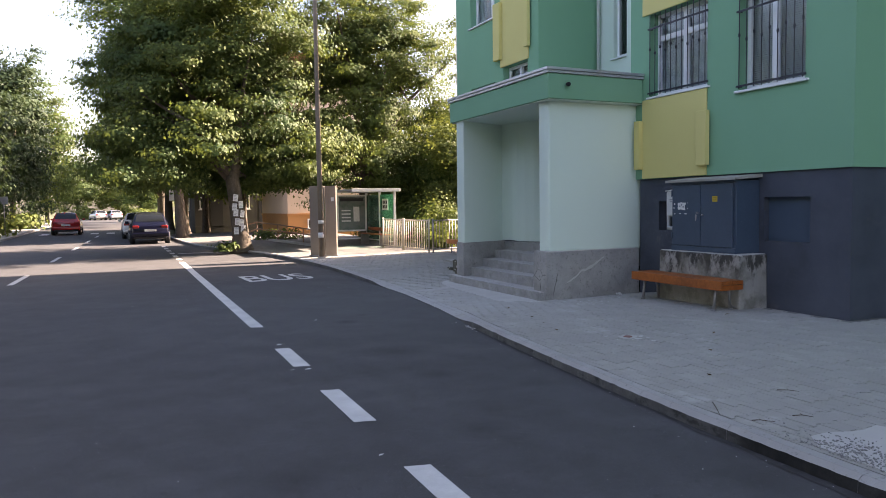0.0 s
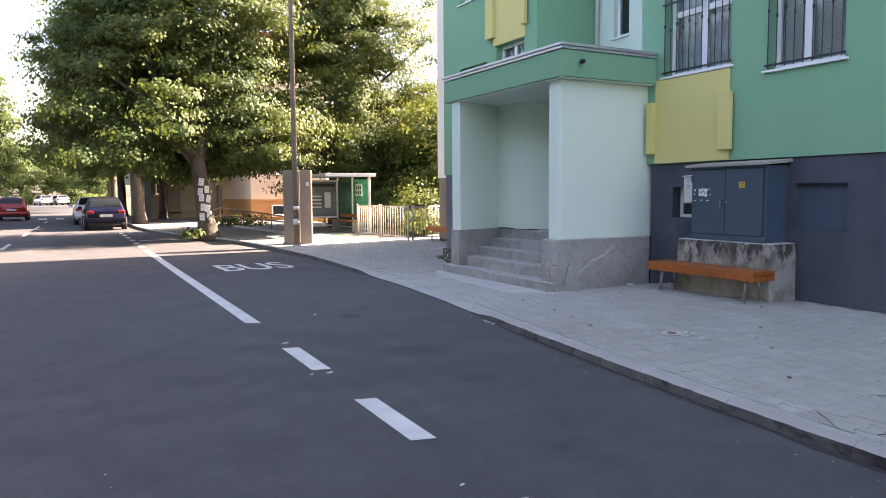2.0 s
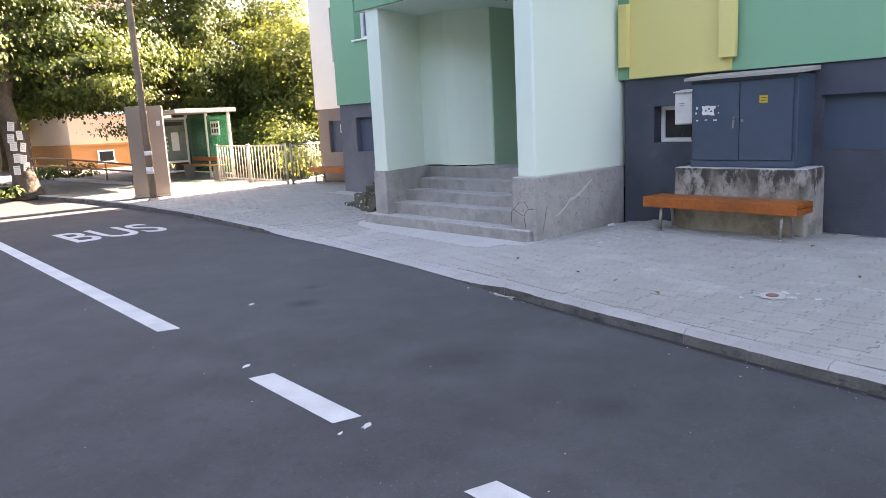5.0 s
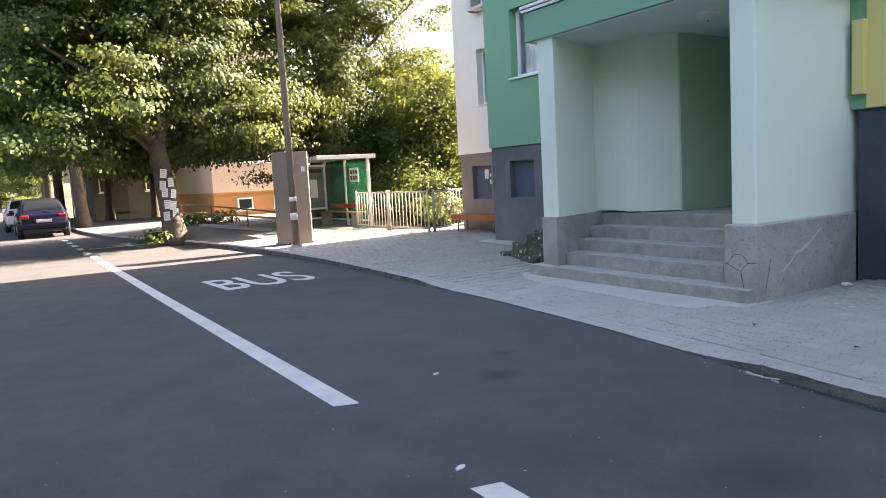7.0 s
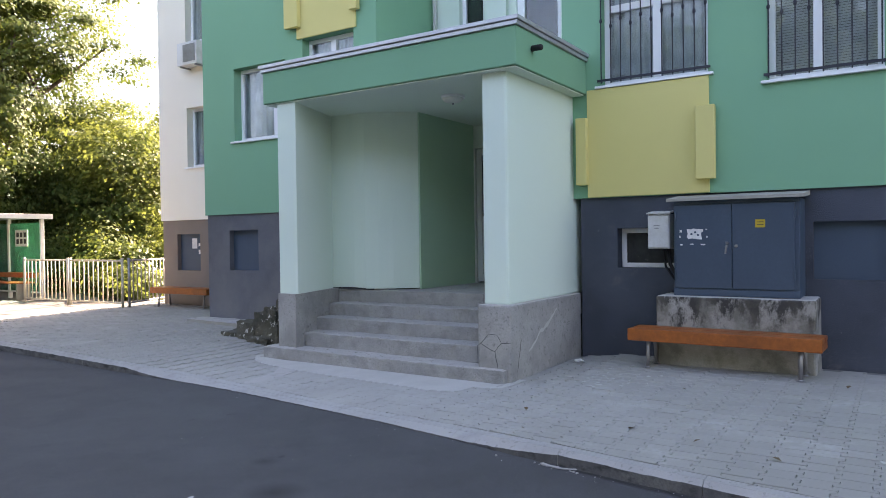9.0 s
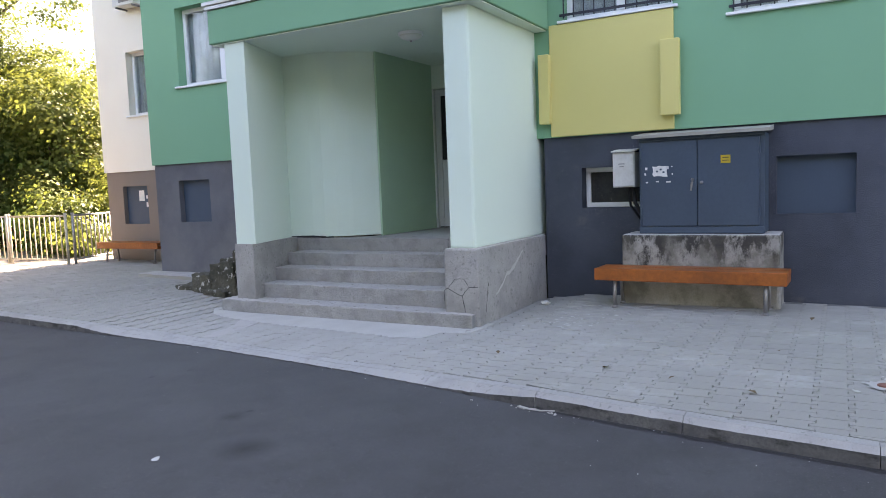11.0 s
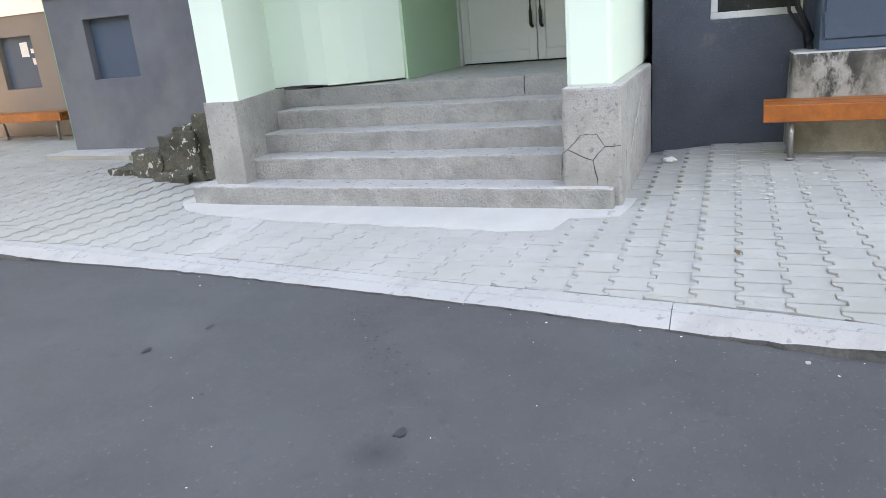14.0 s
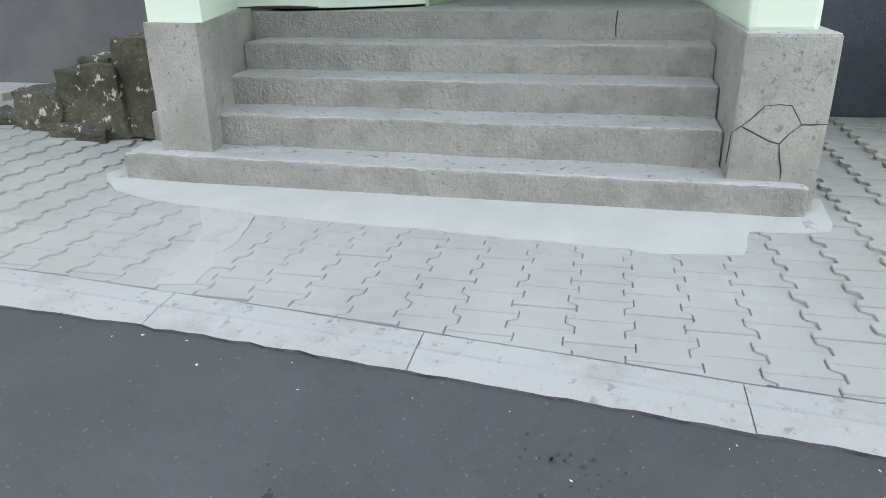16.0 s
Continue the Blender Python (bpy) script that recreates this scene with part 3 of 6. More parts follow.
# ---- porch ----
SOFFIT, PLATFORM = 3.375, 0.882
R_IN, R_OUT, P_FRONT = 9.325, 8.93, 8.10
structure("wall_porch_1", box(P_FRONT + 0.075, FRONT + 0.3, R_OUT + 0.085, R_IN, 0.855, SOFFIT + 0.02, 0.03), MINT, "pale mint rendered porch wall")
left_plan = [(P_FRONT, 12.35), (P_FRONT, 12.03), (8.6, 12.2), (9.2, 12.40), (9.205, 12.2), (9.215, 12.02), (9.25, 11.84), (9.33, 11.66), (9.44, 11.49), (9.56, 11.35), (9.68, 11.22),
             (9.69, 11.218), (11.3, 11.218), (11.3, 12.6), (10.0, 12.6)]
lw = structure("wall_porch_2", prism(left_plan, 0.9, SOFFIT + 0.02), MINT, "pale mint rendered porch wall curving towards the door")
# porch shade and green bounce are put into this wall's deeper colour
structure("wall_porch_5", box(9.685, 11.2, 11.19, 11.215, PLATFORM, SOFFIT), MINT_SHADED, "mint side wall beside the entrance door with shade in its colour")
structure("wall_porch_3", box(10.3, 11.3, R_IN - 0.3, R_IN + 0.02, PLATFORM, SOFFIT + 0.02), MINT, "mint inner side wall of the porch")
structure("wall_porch_4", box(11.22, 11.5, 8.9, 11.4, 3.02, SOFFIT + 0.5), MINT, "mint wall above the entrance door")


def rough_block(name, bm, mat, label, amount=0.006, cuts=6, kind="structure", category="plinth"):
    """A cast block with slightly uneven faces."""
    bmesh.ops.subdivide_edges(bm, edges=bm.edges, cuts=cuts, use_grid_fill=True)
    for v in bm.verts:
        n = noise.noise_vector(v.co * 4.0) * amount + noise.noise_vector(v.co * 17.0) * amount * 0.5
        v.co += Vector((n.x, n.y, n.z * 0.6))
    bmesh.ops.recalc_face_normals(bm, faces=bm.faces)
    # upward faces take the paler concrete: dust plus top light in the colour
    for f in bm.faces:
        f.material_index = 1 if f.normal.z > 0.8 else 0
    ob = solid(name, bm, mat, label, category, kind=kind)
    ob.data.materials.append(LIT_DUST)
    return ob


rough_block("porch_plinth", box(P_FRONT - 0.035, FRONT + 0.03, R_OUT + 0.01, R_IN + 0.02, -0.1, 0.87, 0.02), STEP, "cracked grey concrete plinth under the porch wall")
lp = [(P_FRONT - 0.02, 12.37), (P_FRONT - 0.02, 12.06), (8.6, 12.17), (9.2, 12.3), (9.2, 12.6)]
rough_block("porch_plinth", prism(lp, -0.1, 0.90), STEP, "grey concrete plinth beside the entrance steps", 0.004, 3)
# cracks in the near plinth
crack = bmesh.new()
for pts in (((9.35, .42), (9.31, .45), (9.24, .415), (9.18, .385), (9.134, .373), (9.10, .42), (9.052, .466), (9.0, .468), (8.945, .472)),
            ((9.134, .373), (9.125, .31), (9.108, .247), (9.105, .2)), ((9.052, .466), (9.08, .51), (9.107, .552), (9.16, .555), (9.219, .548)),
            ((9.219, .548), (9.25, .51), (9.281, .476), (9.312, .449)), ((9.35, .42), (9.352, .34), (9.357, .27))):
    tube(crack, [(P_FRONT - 0.035 + 0.004 * noise.noise(Vector((y * 9, z * 9, 0))), y, z) for y, z in pts], [0.0035 if 0 < k < len(pts) - 1 else 0.002 for k in range(len(pts))], 5)
solid("plinth_crack", crack, INK_SHADE, "dark branching crack across the concrete plinth", "crack", kind="structure")

# repaired band on the side of the near plinth


def side_patch(name, line, width, mat, label, seed):
    bm = bmesh.new()
    prev = None
    n = 26
    for k in range(n + 1):
        f = k / n
        (xa, za), (xb, zb) = line
        q = noise.noise(Vector((seed, f * 6, 0)))
        x, z = xa + (xb - xa) * f, za + (zb - za) * f + 0.05 * q
        w = width * (0.25 + 0.75 * math.sin(math.pi * min(max(f, 0.03), 0.97))) * (0.8 + 0.7 * noise.noise(Vector((seed, f * 11, 5))))
        pair = (bm.verts.new((x, R_OUT + 0.004, z - w)), bm.verts.new((x + 0.02 * q, R_OUT + 0.004, z + w * (0.7 + 0.5 * q))))
        if prev:
            bm.faces.new((prev[0], prev[1], pair[1], pair[0]))
        prev = pair
    solid(name, bm, mat, label, "stain", kind="structure")


DAMP = material("damp_stained_concrete", (0.16, 0.155, 0.145), 0.9, dark=(0.09, 0.088, 0.08), grain=40, patch=9, amount=1.0, bump=0.6, bump_scale=60)
side_patch("damp_stain", ((8.2, 0.16), (8.3, 0.52)), 0.05, DAMP, "dark damp stain on the plinth side", 4.7)
side_patch("cement_band", ((8.48, 0.36), (9.25, 0.74)), 0.045, CEMENT, "pale repaired band across the plinth side", 1.3)

steps = thing("entrance_steps", "five worn grey concrete entrance steps", "steps", (8.0, 10.8, 0.05))
STEPS = ((7.99, 8.99, 12.57, 0.207), (8.275, 9.35, 12.55, 0.382), (8.585, 9.35, 12.21, 0.548), (8.9, 9.35, 12.23, 0.716))
for x0, ya, yb, z in STEPS:
    bm = box(x0, 9.3, ya, yb, -0.08 if z < 0.3 else z - 0.22, z, 0.014)
    bmesh.ops.subdivide_edges(bm, edges=[e for e in bm.edges if e.calc_length() > 1], cuts=110)
    for v in bm.verts:
        n = noise.noise_vector(v.co * 5.0) * 0.007 + noise.noise_vector(v.co * 23.0) * 0.006 + noise.noise_vector(v.co * 61.0) * 0.003
        v.co += n
        if z < 0.3:
            v.co.z -= 0.018 * (12.57 - v.co.y) / 3.58
    bmesh.ops.recalc_face_normals(bm, faces=bm.faces)
    # treads paler than risers, skylight put into the dusty colour
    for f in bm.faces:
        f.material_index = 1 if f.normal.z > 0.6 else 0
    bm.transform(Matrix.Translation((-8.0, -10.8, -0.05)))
    part("step", bm, RISER, steps).data.materials.append(LIT_DUST)
bm = prism([(9.2, 9.34), (11.4, 9.3), (11.4, 11.3), (9.62, 11.3), (9.3, 11.8), (9.3, 12.38), (9.2, 12.38)], 0.5, PLATFORM)
bm.transform(Matrix.Translation((-8.0, -10.8, -0.05)))
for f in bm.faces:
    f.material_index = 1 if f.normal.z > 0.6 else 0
part("landing", bm, RISER, steps, "worn concrete landing").data.materials.append(LIT_DUST)

# open joint under the curved wall and a split in the top riser
bm = bmesh.new()
tube(bm, [(9.197, 12.4, 0.903), (9.2, 12.2, 0.908), (9.21, 12.02, 0.908), (9.245, 11.84, 0.903)], [0.006, 0.011, 0.012, 0.005], 6)
solid("wall_gap", bm, INK_SHADE, "dark open joint under the curved porch wall", "crack", kind="structure")
bm = bmesh.new()
tube(bm, [(9.197, 9.9, 0.735), (9.198, 9.905, 0.8), (9.197, 9.9, 0.888)], 0.004, 5)
solid("riser_crack", bm, INK_SHADE, "dark split in the top riser", "crack", kind="structure")

# cement apron in front of the steps
def apron(name, outline, label, z=0.006, mat=CEMENT):
    bm = bmesh.new()
    vs = [bm.verts.new((x, y, pave_z(x, y) + z)) for x, y in outline]
    f = bm.faces.new(vs)
    r = bmesh.ops.extrude_face_region(bm, geom=[f])
    for v in r["geom"]:
        if isinstance(v, bmesh.types.BMVert):
            v.co.z -= 0.03
    bmesh.ops.triangulate(bm, faces=[q for q in bm.faces if len(q.verts) > 4])
    return structure(name, bm, mat, label, "cement")


def ragged(line, amp=0.03, step=0.08):
    out = []
    for (x0, y0), (x1, y1) in zip(line, line[1:]):
        n = max(1, int(math.hypot(x1 - x0, y1 - y0) / step))
        for k in range(n):
            f = k / n
            x, y = x0 + (x1 - x0) * f, y0 + (y1 - y0) * f
            q = noise.noise_vector(Vector((x * 5, y * 5, 3.0))) * amp
            out.append((x + q.x, y + q.y))
    return out


apron("cement_apron", ragged([(8.25, 12.72), (8.02, 12.72), (7.78, 12.5), (7.68, 12.2), (7.63, 11.6), (7.58, 10.84), (7.52, 10.06), (7.47, 9.66), (7.53, 9.32), (7.78, 9.24), (7.8, 8.93), (7.95, 8.84)]) + [(8.25, 8.86), (8.25, 12.7)],
      "pale cement screed along the foot of the steps")
apron("cement_joint", ragged([(7.7, 11.95), (7.35, 11.72), (6.8, 11.62), (6.8, 11.45), (7.3, 11.52), (7.7, 11.62)], 0.04) + [(7.72, 11.8)], "pale cement strip across the pavers", 0.003, PALE_CEMENT)

# canopy
c0, c1, cy0, cy1 = 8.05, 10.0, 8.83, 12.56
structure("canopy_fascia", box(c0, c1, cy0, cy1, 3.39, 3.80, 0.012), GREEN, "green rendered entrance canopy", "canopy")
bm = box(c0 + 0.03, FRONT + 0.3, cy0 + 0.03, cy1 - 0.03, SOFFIT, 3.387)
structure("canopy_soffit", bm, MINT, "pale mint underside of the canopy", "canopy")
structure("porch_ceiling", box(FRONT + 0.305, 11.4, 8.9, 11.5, SOFFIT, SOFFIT + 0.1), MINT, "mint ceiling inside the porch", "ceiling")
cap = bmesh.new()
bm_box(cap, c0 - 0.025, c1, cy0 - 0.025, cy1 + 0.025, 3.802, 3.845, 0.004)
bm_box(cap, c0 - 0.045, c1, cy0 - 0.045, cy1 + 0.045, 3.85, 3.895, 0.006)
structure("canopy_flashing", cap, SHEET, "light grey sheet metal flashing round the canopy", "flashing")
bm = bmesh.new()
tube(bm, [(8.5, cy0 + 0.05, 3.63), (8.42, cy0 - 0.02, 3.63), (8.36, cy0 - 0.14, 3.61)], 0.032, 10)
solid("drain_spout", bm, BLACK, "short black drain spout on the canopy side", "pipe", smooth=True)

bm = bmesh.new()
tube(bm, [(11.52, 12.1, 3.42), (11.52, 12.1, 9.0), (11.52, 12.1, TOP - 0.1)], 0.035, 10)
solid("drain_pipe", bm, METAL_WHITE, "thin white drain pipe in the corner of the recess", "pipe", smooth=True)

# porch lamp
lamp = thing("porch_lamp", "round white porch lamp on the soffit", "lamp", (9.0, 10.2, SOFFIT))
bm = bmesh.new()
bmesh.ops.create_cone(bm, cap_ends=True, segments=28, radius1=0.15, radius2=0.15, depth=0.03, matrix=Matrix.Translation((0, 0, -0.015)))
part("base", bm, WHITE, lamp)
bm = bmesh.new()
bmesh.ops.create_uvsphere(bm, u_segments=28, v_segments=12, radius=0.135, matrix=Matrix.Translation((0, 0, -0.03)) @ Matrix.Diagonal((1, 1, 0.45, 1)))
part("cover", bm, LENS, lamp, "opal glass cover", True)
bm = bmesh.new()
bmesh.ops.create_uvsphere(bm, u_segments=8, v_segments=6, radius=0.014, matrix=Matrix.Translation((0, 0, -0.097)))
part("knob", bm, STEEL, lamp)


DOOR_WHITE = material("grey_white_door", (0.6, 0.63, 0.63), 0.4, dark=(0.5, 0.53, 0.53), amount=0.4, patch=1.5, bump=0.0)
# entrance door, closed
def door_leaf(door, y0, y1, x, z0, z1, handle_y):
    leaf = part("leaf", box(x, x + 0.05, y0, y0 + 0.09, z0, z1, 0.005), DOOR_WHITE, door)
    o = door.location
    for bmx in (box(x, x + 0.05, y1 - 0.09, y1, z0, z1, 0.005), box(x + .001, x + 0.05, y0 + 0.09, y1 - 0.09, z0, z0 + 0.12, 0.005),
                box(x + .001, x + 0.05, y0 + 0.09, y1 - 0.09, z0 + 0.93, z0 + 1.03, 0.005), box(x + .001, x + 0.05, y0 + 0.09, y1 - 0.09, z1 - 0.09, z1, 0.005)):
        bmx.transform(Matrix.Translation(-o))
        part("rail", bmx, DOOR_WHITE, leaf)
    for name, mat, q in (("panel", DOOR_WHITE, (x + 0.018, x + 0.035, y0 + 0.08, y1 - 0.08, z0 + 0.1, z0 + 0.95)), ("glass", DARK_GLASS, (x + 0.02, x + 0.03, y0 + 0.08, y1 - 0.08, z0 + 1.0, z1 - 0.08))):
        bmx = box(*q)
        bmx.transform(Matrix.Translation(-o))
        part(name, bmx, mat, leaf)
    leaf.data.transform(Matrix.Translation(-o))
    bmx = bmesh.new()
    tube(bmx, [(x + 0.0, handle_y, z0 + 0.36), (x - 0.06, handle_y, z0 + 0.38), (x - 0.075, handle_y, z0 + 0.52), (x - 0.06, handle_y, z0 + 0.68), (x + 0.0, handle_y, z0 + 0.70)], 0.018, 8)
    bmx.transform(Matrix.Translation(-o))
    part("handle", bmx, BLACK, leaf, "black bow handle", True)


door = thing("door_1", "closed white double door with dark glass above", "door", (11.22, 10.3, PLATFORM), kind="structure")
door_leaf(door, 10.285, 11.16, 11.24, PLATFORM + 0.02, 3.0, 10.33)
door_leaf(door, 9.38, 10.275, 11.24, PLATFORM + 0.02, 3.0, 10.22)
for q in ((11.2, 11.3, 11.165, 11.2, PLATFORM, 3.02), (11.2, 11.3, 9.32, 9.375, PLATFORM, 3.02)):
    bm = box(*q, 0.004)
    bm.transform(Matrix.Translation((-11.22, -10.3, -PLATFORM)))
    part("door_frame", bm, DOOR_WHITE, door)
# black sheet paints the shade inside the lobby
structure("lobby_shade", box(11.6, 11.7, 9.0, 11.6, 0.8, 3.2), INK_SHADE, "black sheet giving the lobby shade behind the entrance door")

# ---- plain unseen wing, added to close the near side and block the sun ----
structure("wall_wing", box(13.5, 21.9, -40, 5.1, -0.1, TOP), GREEN, "plain green unseen wing added to close the street and block the sun")

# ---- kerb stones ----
KERB_FACE = material("dark_kerb_face", (0.15, 0.148, 0.146), 0.88, dark=(0.07, 0.07, 0.072), grain=60, patch=3.5, amount=1.0,
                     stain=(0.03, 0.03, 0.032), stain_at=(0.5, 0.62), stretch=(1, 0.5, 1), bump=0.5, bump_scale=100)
kerb = thing("kerb", "weathered concrete kerb with a lowered stretch at the steps", "kerb", (6, 10, 0), kind="structure")
y = -6.0
kerb_spots = []
while y < 44:
    kerb_spots.append(y)
    y += 1.0
KERB_SHIFT = 0.48
for n, y in enumerate(kerb_spots):
    y += KERB_SHIFT
    ya, yb = y + 0.0018, y + 0.9982
    bm = bmesh.new()
    rings = []
    for f in [q / 16 for q in range(17)]:
        yy = ya + (yb - ya) * f
        x, h, base = kerb_x(yy), along(KERB_HEIGHT, yy), rise(yy)
        k = 1 - lowered(yy)
        lip, deep = 0.115 - 0.08 * k, 0.225 - 0.10 * k
        wob = 0.004 * noise.noise(Vector((n * 3.1, f * 2, 0))) + 0.004 * noise.noise(Vector((n * 7.7, f * 9, 4)))
        chip = 0.016 * noise.noise(Vector((yy * 11, 1, 0))) + 0.012 * max(0, noise.noise(Vector((yy * 4.3, 7, 0))) - 0.25)
        prof = [(x - 0.005, -0.1), (x - 0.005 + wob + chip, 0.012 + (h - 0.040) * k + wob * k), (x + lip, h + wob * 0.5), (x + lip + 0.008, h - 0.008), (x + lip + 0.016, h), (x + deep, h + 0.002), (x + deep, -0.1)]
        rings.append([bm.verts.new((px, yy, base + pz)) for px, pz in prof])
    for r, s in zip(rings, rings[1:]):
        for k in range(len(r)):
            bm.faces.new((r[k], r[(k + 1) % len(r)], s[(k + 1) % len(r)], s[k]))
    bm.faces.new(rings[0])
    bm.faces.new(rings[-1][::-1])
    bm.transform(Matrix.Translation((-6, -10, 0)))
    bmesh.ops.recalc_face_normals(bm, faces=bm.faces)
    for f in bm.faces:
        # sides that face the road take the darker concrete
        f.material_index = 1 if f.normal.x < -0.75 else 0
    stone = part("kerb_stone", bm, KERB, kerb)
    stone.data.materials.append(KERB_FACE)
toned_round(KERB_FACE, (5.2, 0.6, 0.0), 1.65, 2.1, (0.012, 0.012, 0.013), 1.0)
# dark tar line along the kerb foot
bm = bmesh.new()
prev = None
for k in range(-60, 76):
    yy = k * 0.1
    w = 0.045 + 0.06 * min(max((3.0 - yy) / 2, 0), 1) + 0.03 * noise.noise(Vector((0, yy * 2.0, 0))) + 0.02 * noise.noise(Vector((0, yy * 9.0, 0)))
    pair = (bm.verts.new((kerb_x(yy) - w, yy, rise(yy) + 0.004)), bm.verts.new((kerb_x(yy) + 0.005, yy, rise(yy) + 0.005)))
    if prev:
        bm.faces.new((prev[0], prev[1], pair[1], pair[0]))
    prev = pair
GRIT = material("gutter_grit", (0.05, 0.05, 0.05), 0.9, dark=(0.022, 0.022, 0.022), grain=90, patch=4, amount=0.9, stain=(0.25, 0.24, 0.23), stain_at=(0.64, 0.75), bump=0.6, bump_scale=120)
structure("gutter", bm, GRIT, "gritty dark strip of asphalt along the kerb foot", "gutter")

# ---- pavement ----
def kerb_back(y):
    return kerb_x(y) + 0.125 + 0.10 * lowered(y)


def pave_edge(y):
    return FRONT + 0.05 if y < 16.1 else 13.0 if y > 20 else CREAM_X + 0.05


strip_sheet("pavement", [-20 + 0.5 * k for k in range(0, 130)], lambda y: [kerb_back(y) - 0.02 + (max(pave_edge(y), 13.6 if y < 4.9 else 0) - kerb_back(y) + 0.02) * k / 8 for k in range(9)], SAND,
            "sandy bed of the paved footway", "pavement", -0.012, pave_z)

# ---- road markings ----
def marking(name, y0, y1, x0, x1, w, label, skew=0.0):
    bm = bmesh.new()
    n = max(1, int((y1 - y0) / 1.0))
    prev = None
    for k in range(n + 1):
        f = k / n
        yy, x = y0 + (y1 - y0) * f, x0 + (x1 - x0) * f
        pair = (bm.verts.new((x - w / 2, yy + skew, rise(yy) + 0.004)), bm.verts.new((x + w / 2, yy - skew, rise(yy) + 0.004)))
        if prev:
            bm.faces.new((prev[0], prev[1], pair[1], pair[0]))
        prev = pair
    return solid(name, bm, WHITE_PAINT, label, "road marking", "road markings", "structure")


marking("lane_line", 8.93, 22.7, 3.31, 3.47, 0.175, "long worn white bus lane line", 0.03)
for y in (0.0 - 0.15, 1.95, 4.06, 6.2):
    marking("lane_dash", y, y + 1.06, 3.245 + 0.014 * (y - 4), 3.265 + 0.014 * (y - 4), 0.17, "short worn white lane dash", 0.02)
for k in range(6):
    y = 23.6 + 1.7 * k
    marking("lane_dash", y, y + 0.8, 3.49 + 0.01 * k, 3.5 + 0.01 * k, 0.17, "short worn white lane dash")
for y, x in ((17.6, -0.62), (25.0, -0.3), (32.0, 0.0), (39, 0.3), (46, 0.6)):
    marking("centre_dash", y, y + 2.6, x, x + 0.1, 0.13, "white centre line dash")
marking("bay_line", 27.0, 27.18, 4.5, 4.5, 1.6, "white line across the end of the bus bay")
for k, x in enumerate((-2.6, -1.6, -0.6, 0.4, 1.4)):
    marking("crossing_stripe", 52.0, 54.5, x, x, 0.5, "white stripe of a far crossing")

def lettering(name, text, size, mat, m, extrude=0.0, bold=0.0, squeeze=1.0):
    cu = bpy.data.curves.new(name, "FONT")
    cu.body, cu.size, cu.extrude, cu.offset, cu.align_x = text, size, extrude, bold, "CENTER"
    tmp = bpy.data.objects.new(name + "_tmp", cu)
    me = bpy.data.meshes.new_from_object(tmp)
    bpy.data.objects.remove(tmp)
    me.transform(m @ Matrix.Diagonal((squeeze, 1, 1, 1)))
    me.materials.clear()
    me.materials.append(mat)
    return me


bus = new("bus_marking", lettering("bus_marking", "BUS", 2.05, WHITE_PAINT, pose(5.06, 15.4, 0.006, 0, 0, 1.5), 0, 0.025, 0.46))
tagged(bus, "white BUS lettering painted on the asphalt", "road marking", kind="structure")

# ---- electric cabinet on its concrete base ----
base = box(9.48, FRONT + 0.03, 6.205, 7.825, 0.0, 0.91, 0.025)
rough_block("cabinet_base", base, WASHED, "grey concrete base with black moss streaks under the cabinet", 0.008, 8, "", "concrete base")
cab = thing("electric_cabinet", "blue grey steel electric cabinet with two doors", "cabinet", (9.78, 7.0, 0.915))
CO = Matrix.Translation((-9.78, -7.0, -0.915))
CF, CY0, CY1, CZ0, CZ1 = 9.56, 6.355, 7.64, 0.915, 1.965


def cabp(name, bm, mat, lab="", parent=None):
    bm.transform(CO)
    return part(name, bm, mat, parent or cab, lab)


cabp("body", box(CF + 0.02, FRONT + 0.03, CY0, CY1, CZ0, CZ1, 0.006), CABINET)
cabp("bottom_rail", box(CF, CF + 0.03, CY0, CY1, CZ0, CZ0 + 0.075, 0.004), CABINET)
cabp("top_rail", box(CF, CF + 0.03, CY0, CY1, CZ1 - 0.035, CZ1, 0.004), CABINET)
mid = (CY0 + CY1) / 2 + 0.02
for ya, yb, hy in ((CY0 + 0.05, mid - 0.004, mid - 0.045), (mid + 0.004, CY1 - 0.03, mid + 0.05)):
    d = cabp("door", box(CF - 0.006, CF + 0.016, ya, yb, CZ0 + 0.085, CZ1 - 0.045, 0.004), CABINET)
    bm = bmesh.new()
    if hy > mid:
        tube(bm, [(CF - 0.006, hy, 1.50), (CF - 0.035, hy, 1.50), (CF - 0.042, hy, 1.47), (CF - 0.04, hy + 0.012, 1.38)], [0.016, 0.014, 0.013, 0.009], 8)
    else:
        tube(bm, [(CF - 0.006, hy, 1.465), (CF - 0.03, hy, 1.465), (CF - 0.034, hy, 1.465)], [0.017, 0.017, 0.011], 10)
    cabp("handle", bm, STEEL, "bare metal handle", d)
    far = ya if ya < mid - 0.2 else yb
    for z in (1.15, 1.8):
        bm = bmesh.new()
        tube(bm, [(CF - 0.012, far, z - 0.05), (CF - 0.012, far, z + 0.05)], 0.012, 8)
        cabp("hinge", bm, CABINET, "", d)
bm = prism([(CF - 0.07, CY0 - 0.05), (FRONT + 0.03, CY0 - 0.05), (FRONT + 0.03, CY1 + 0.06), (CF - 0.07, CY1 + 0.06)], [CZ1 + 0.002, CZ1 + 0.04, CZ1 + 0.04, CZ1 + 0.002], [CZ1 + 0.035, CZ1 + 0.09, CZ1 + 0.09, CZ1 + 0.035])
cabp("roof", bm, OLD_CONCRETE, "weathered grey roof slab")
cabp("warning_sticker", box(CF - 0.009, CF - 0.0065, 6.685, 6.782, 1.66, 1.745), STICKER, "yellow warning sticker")
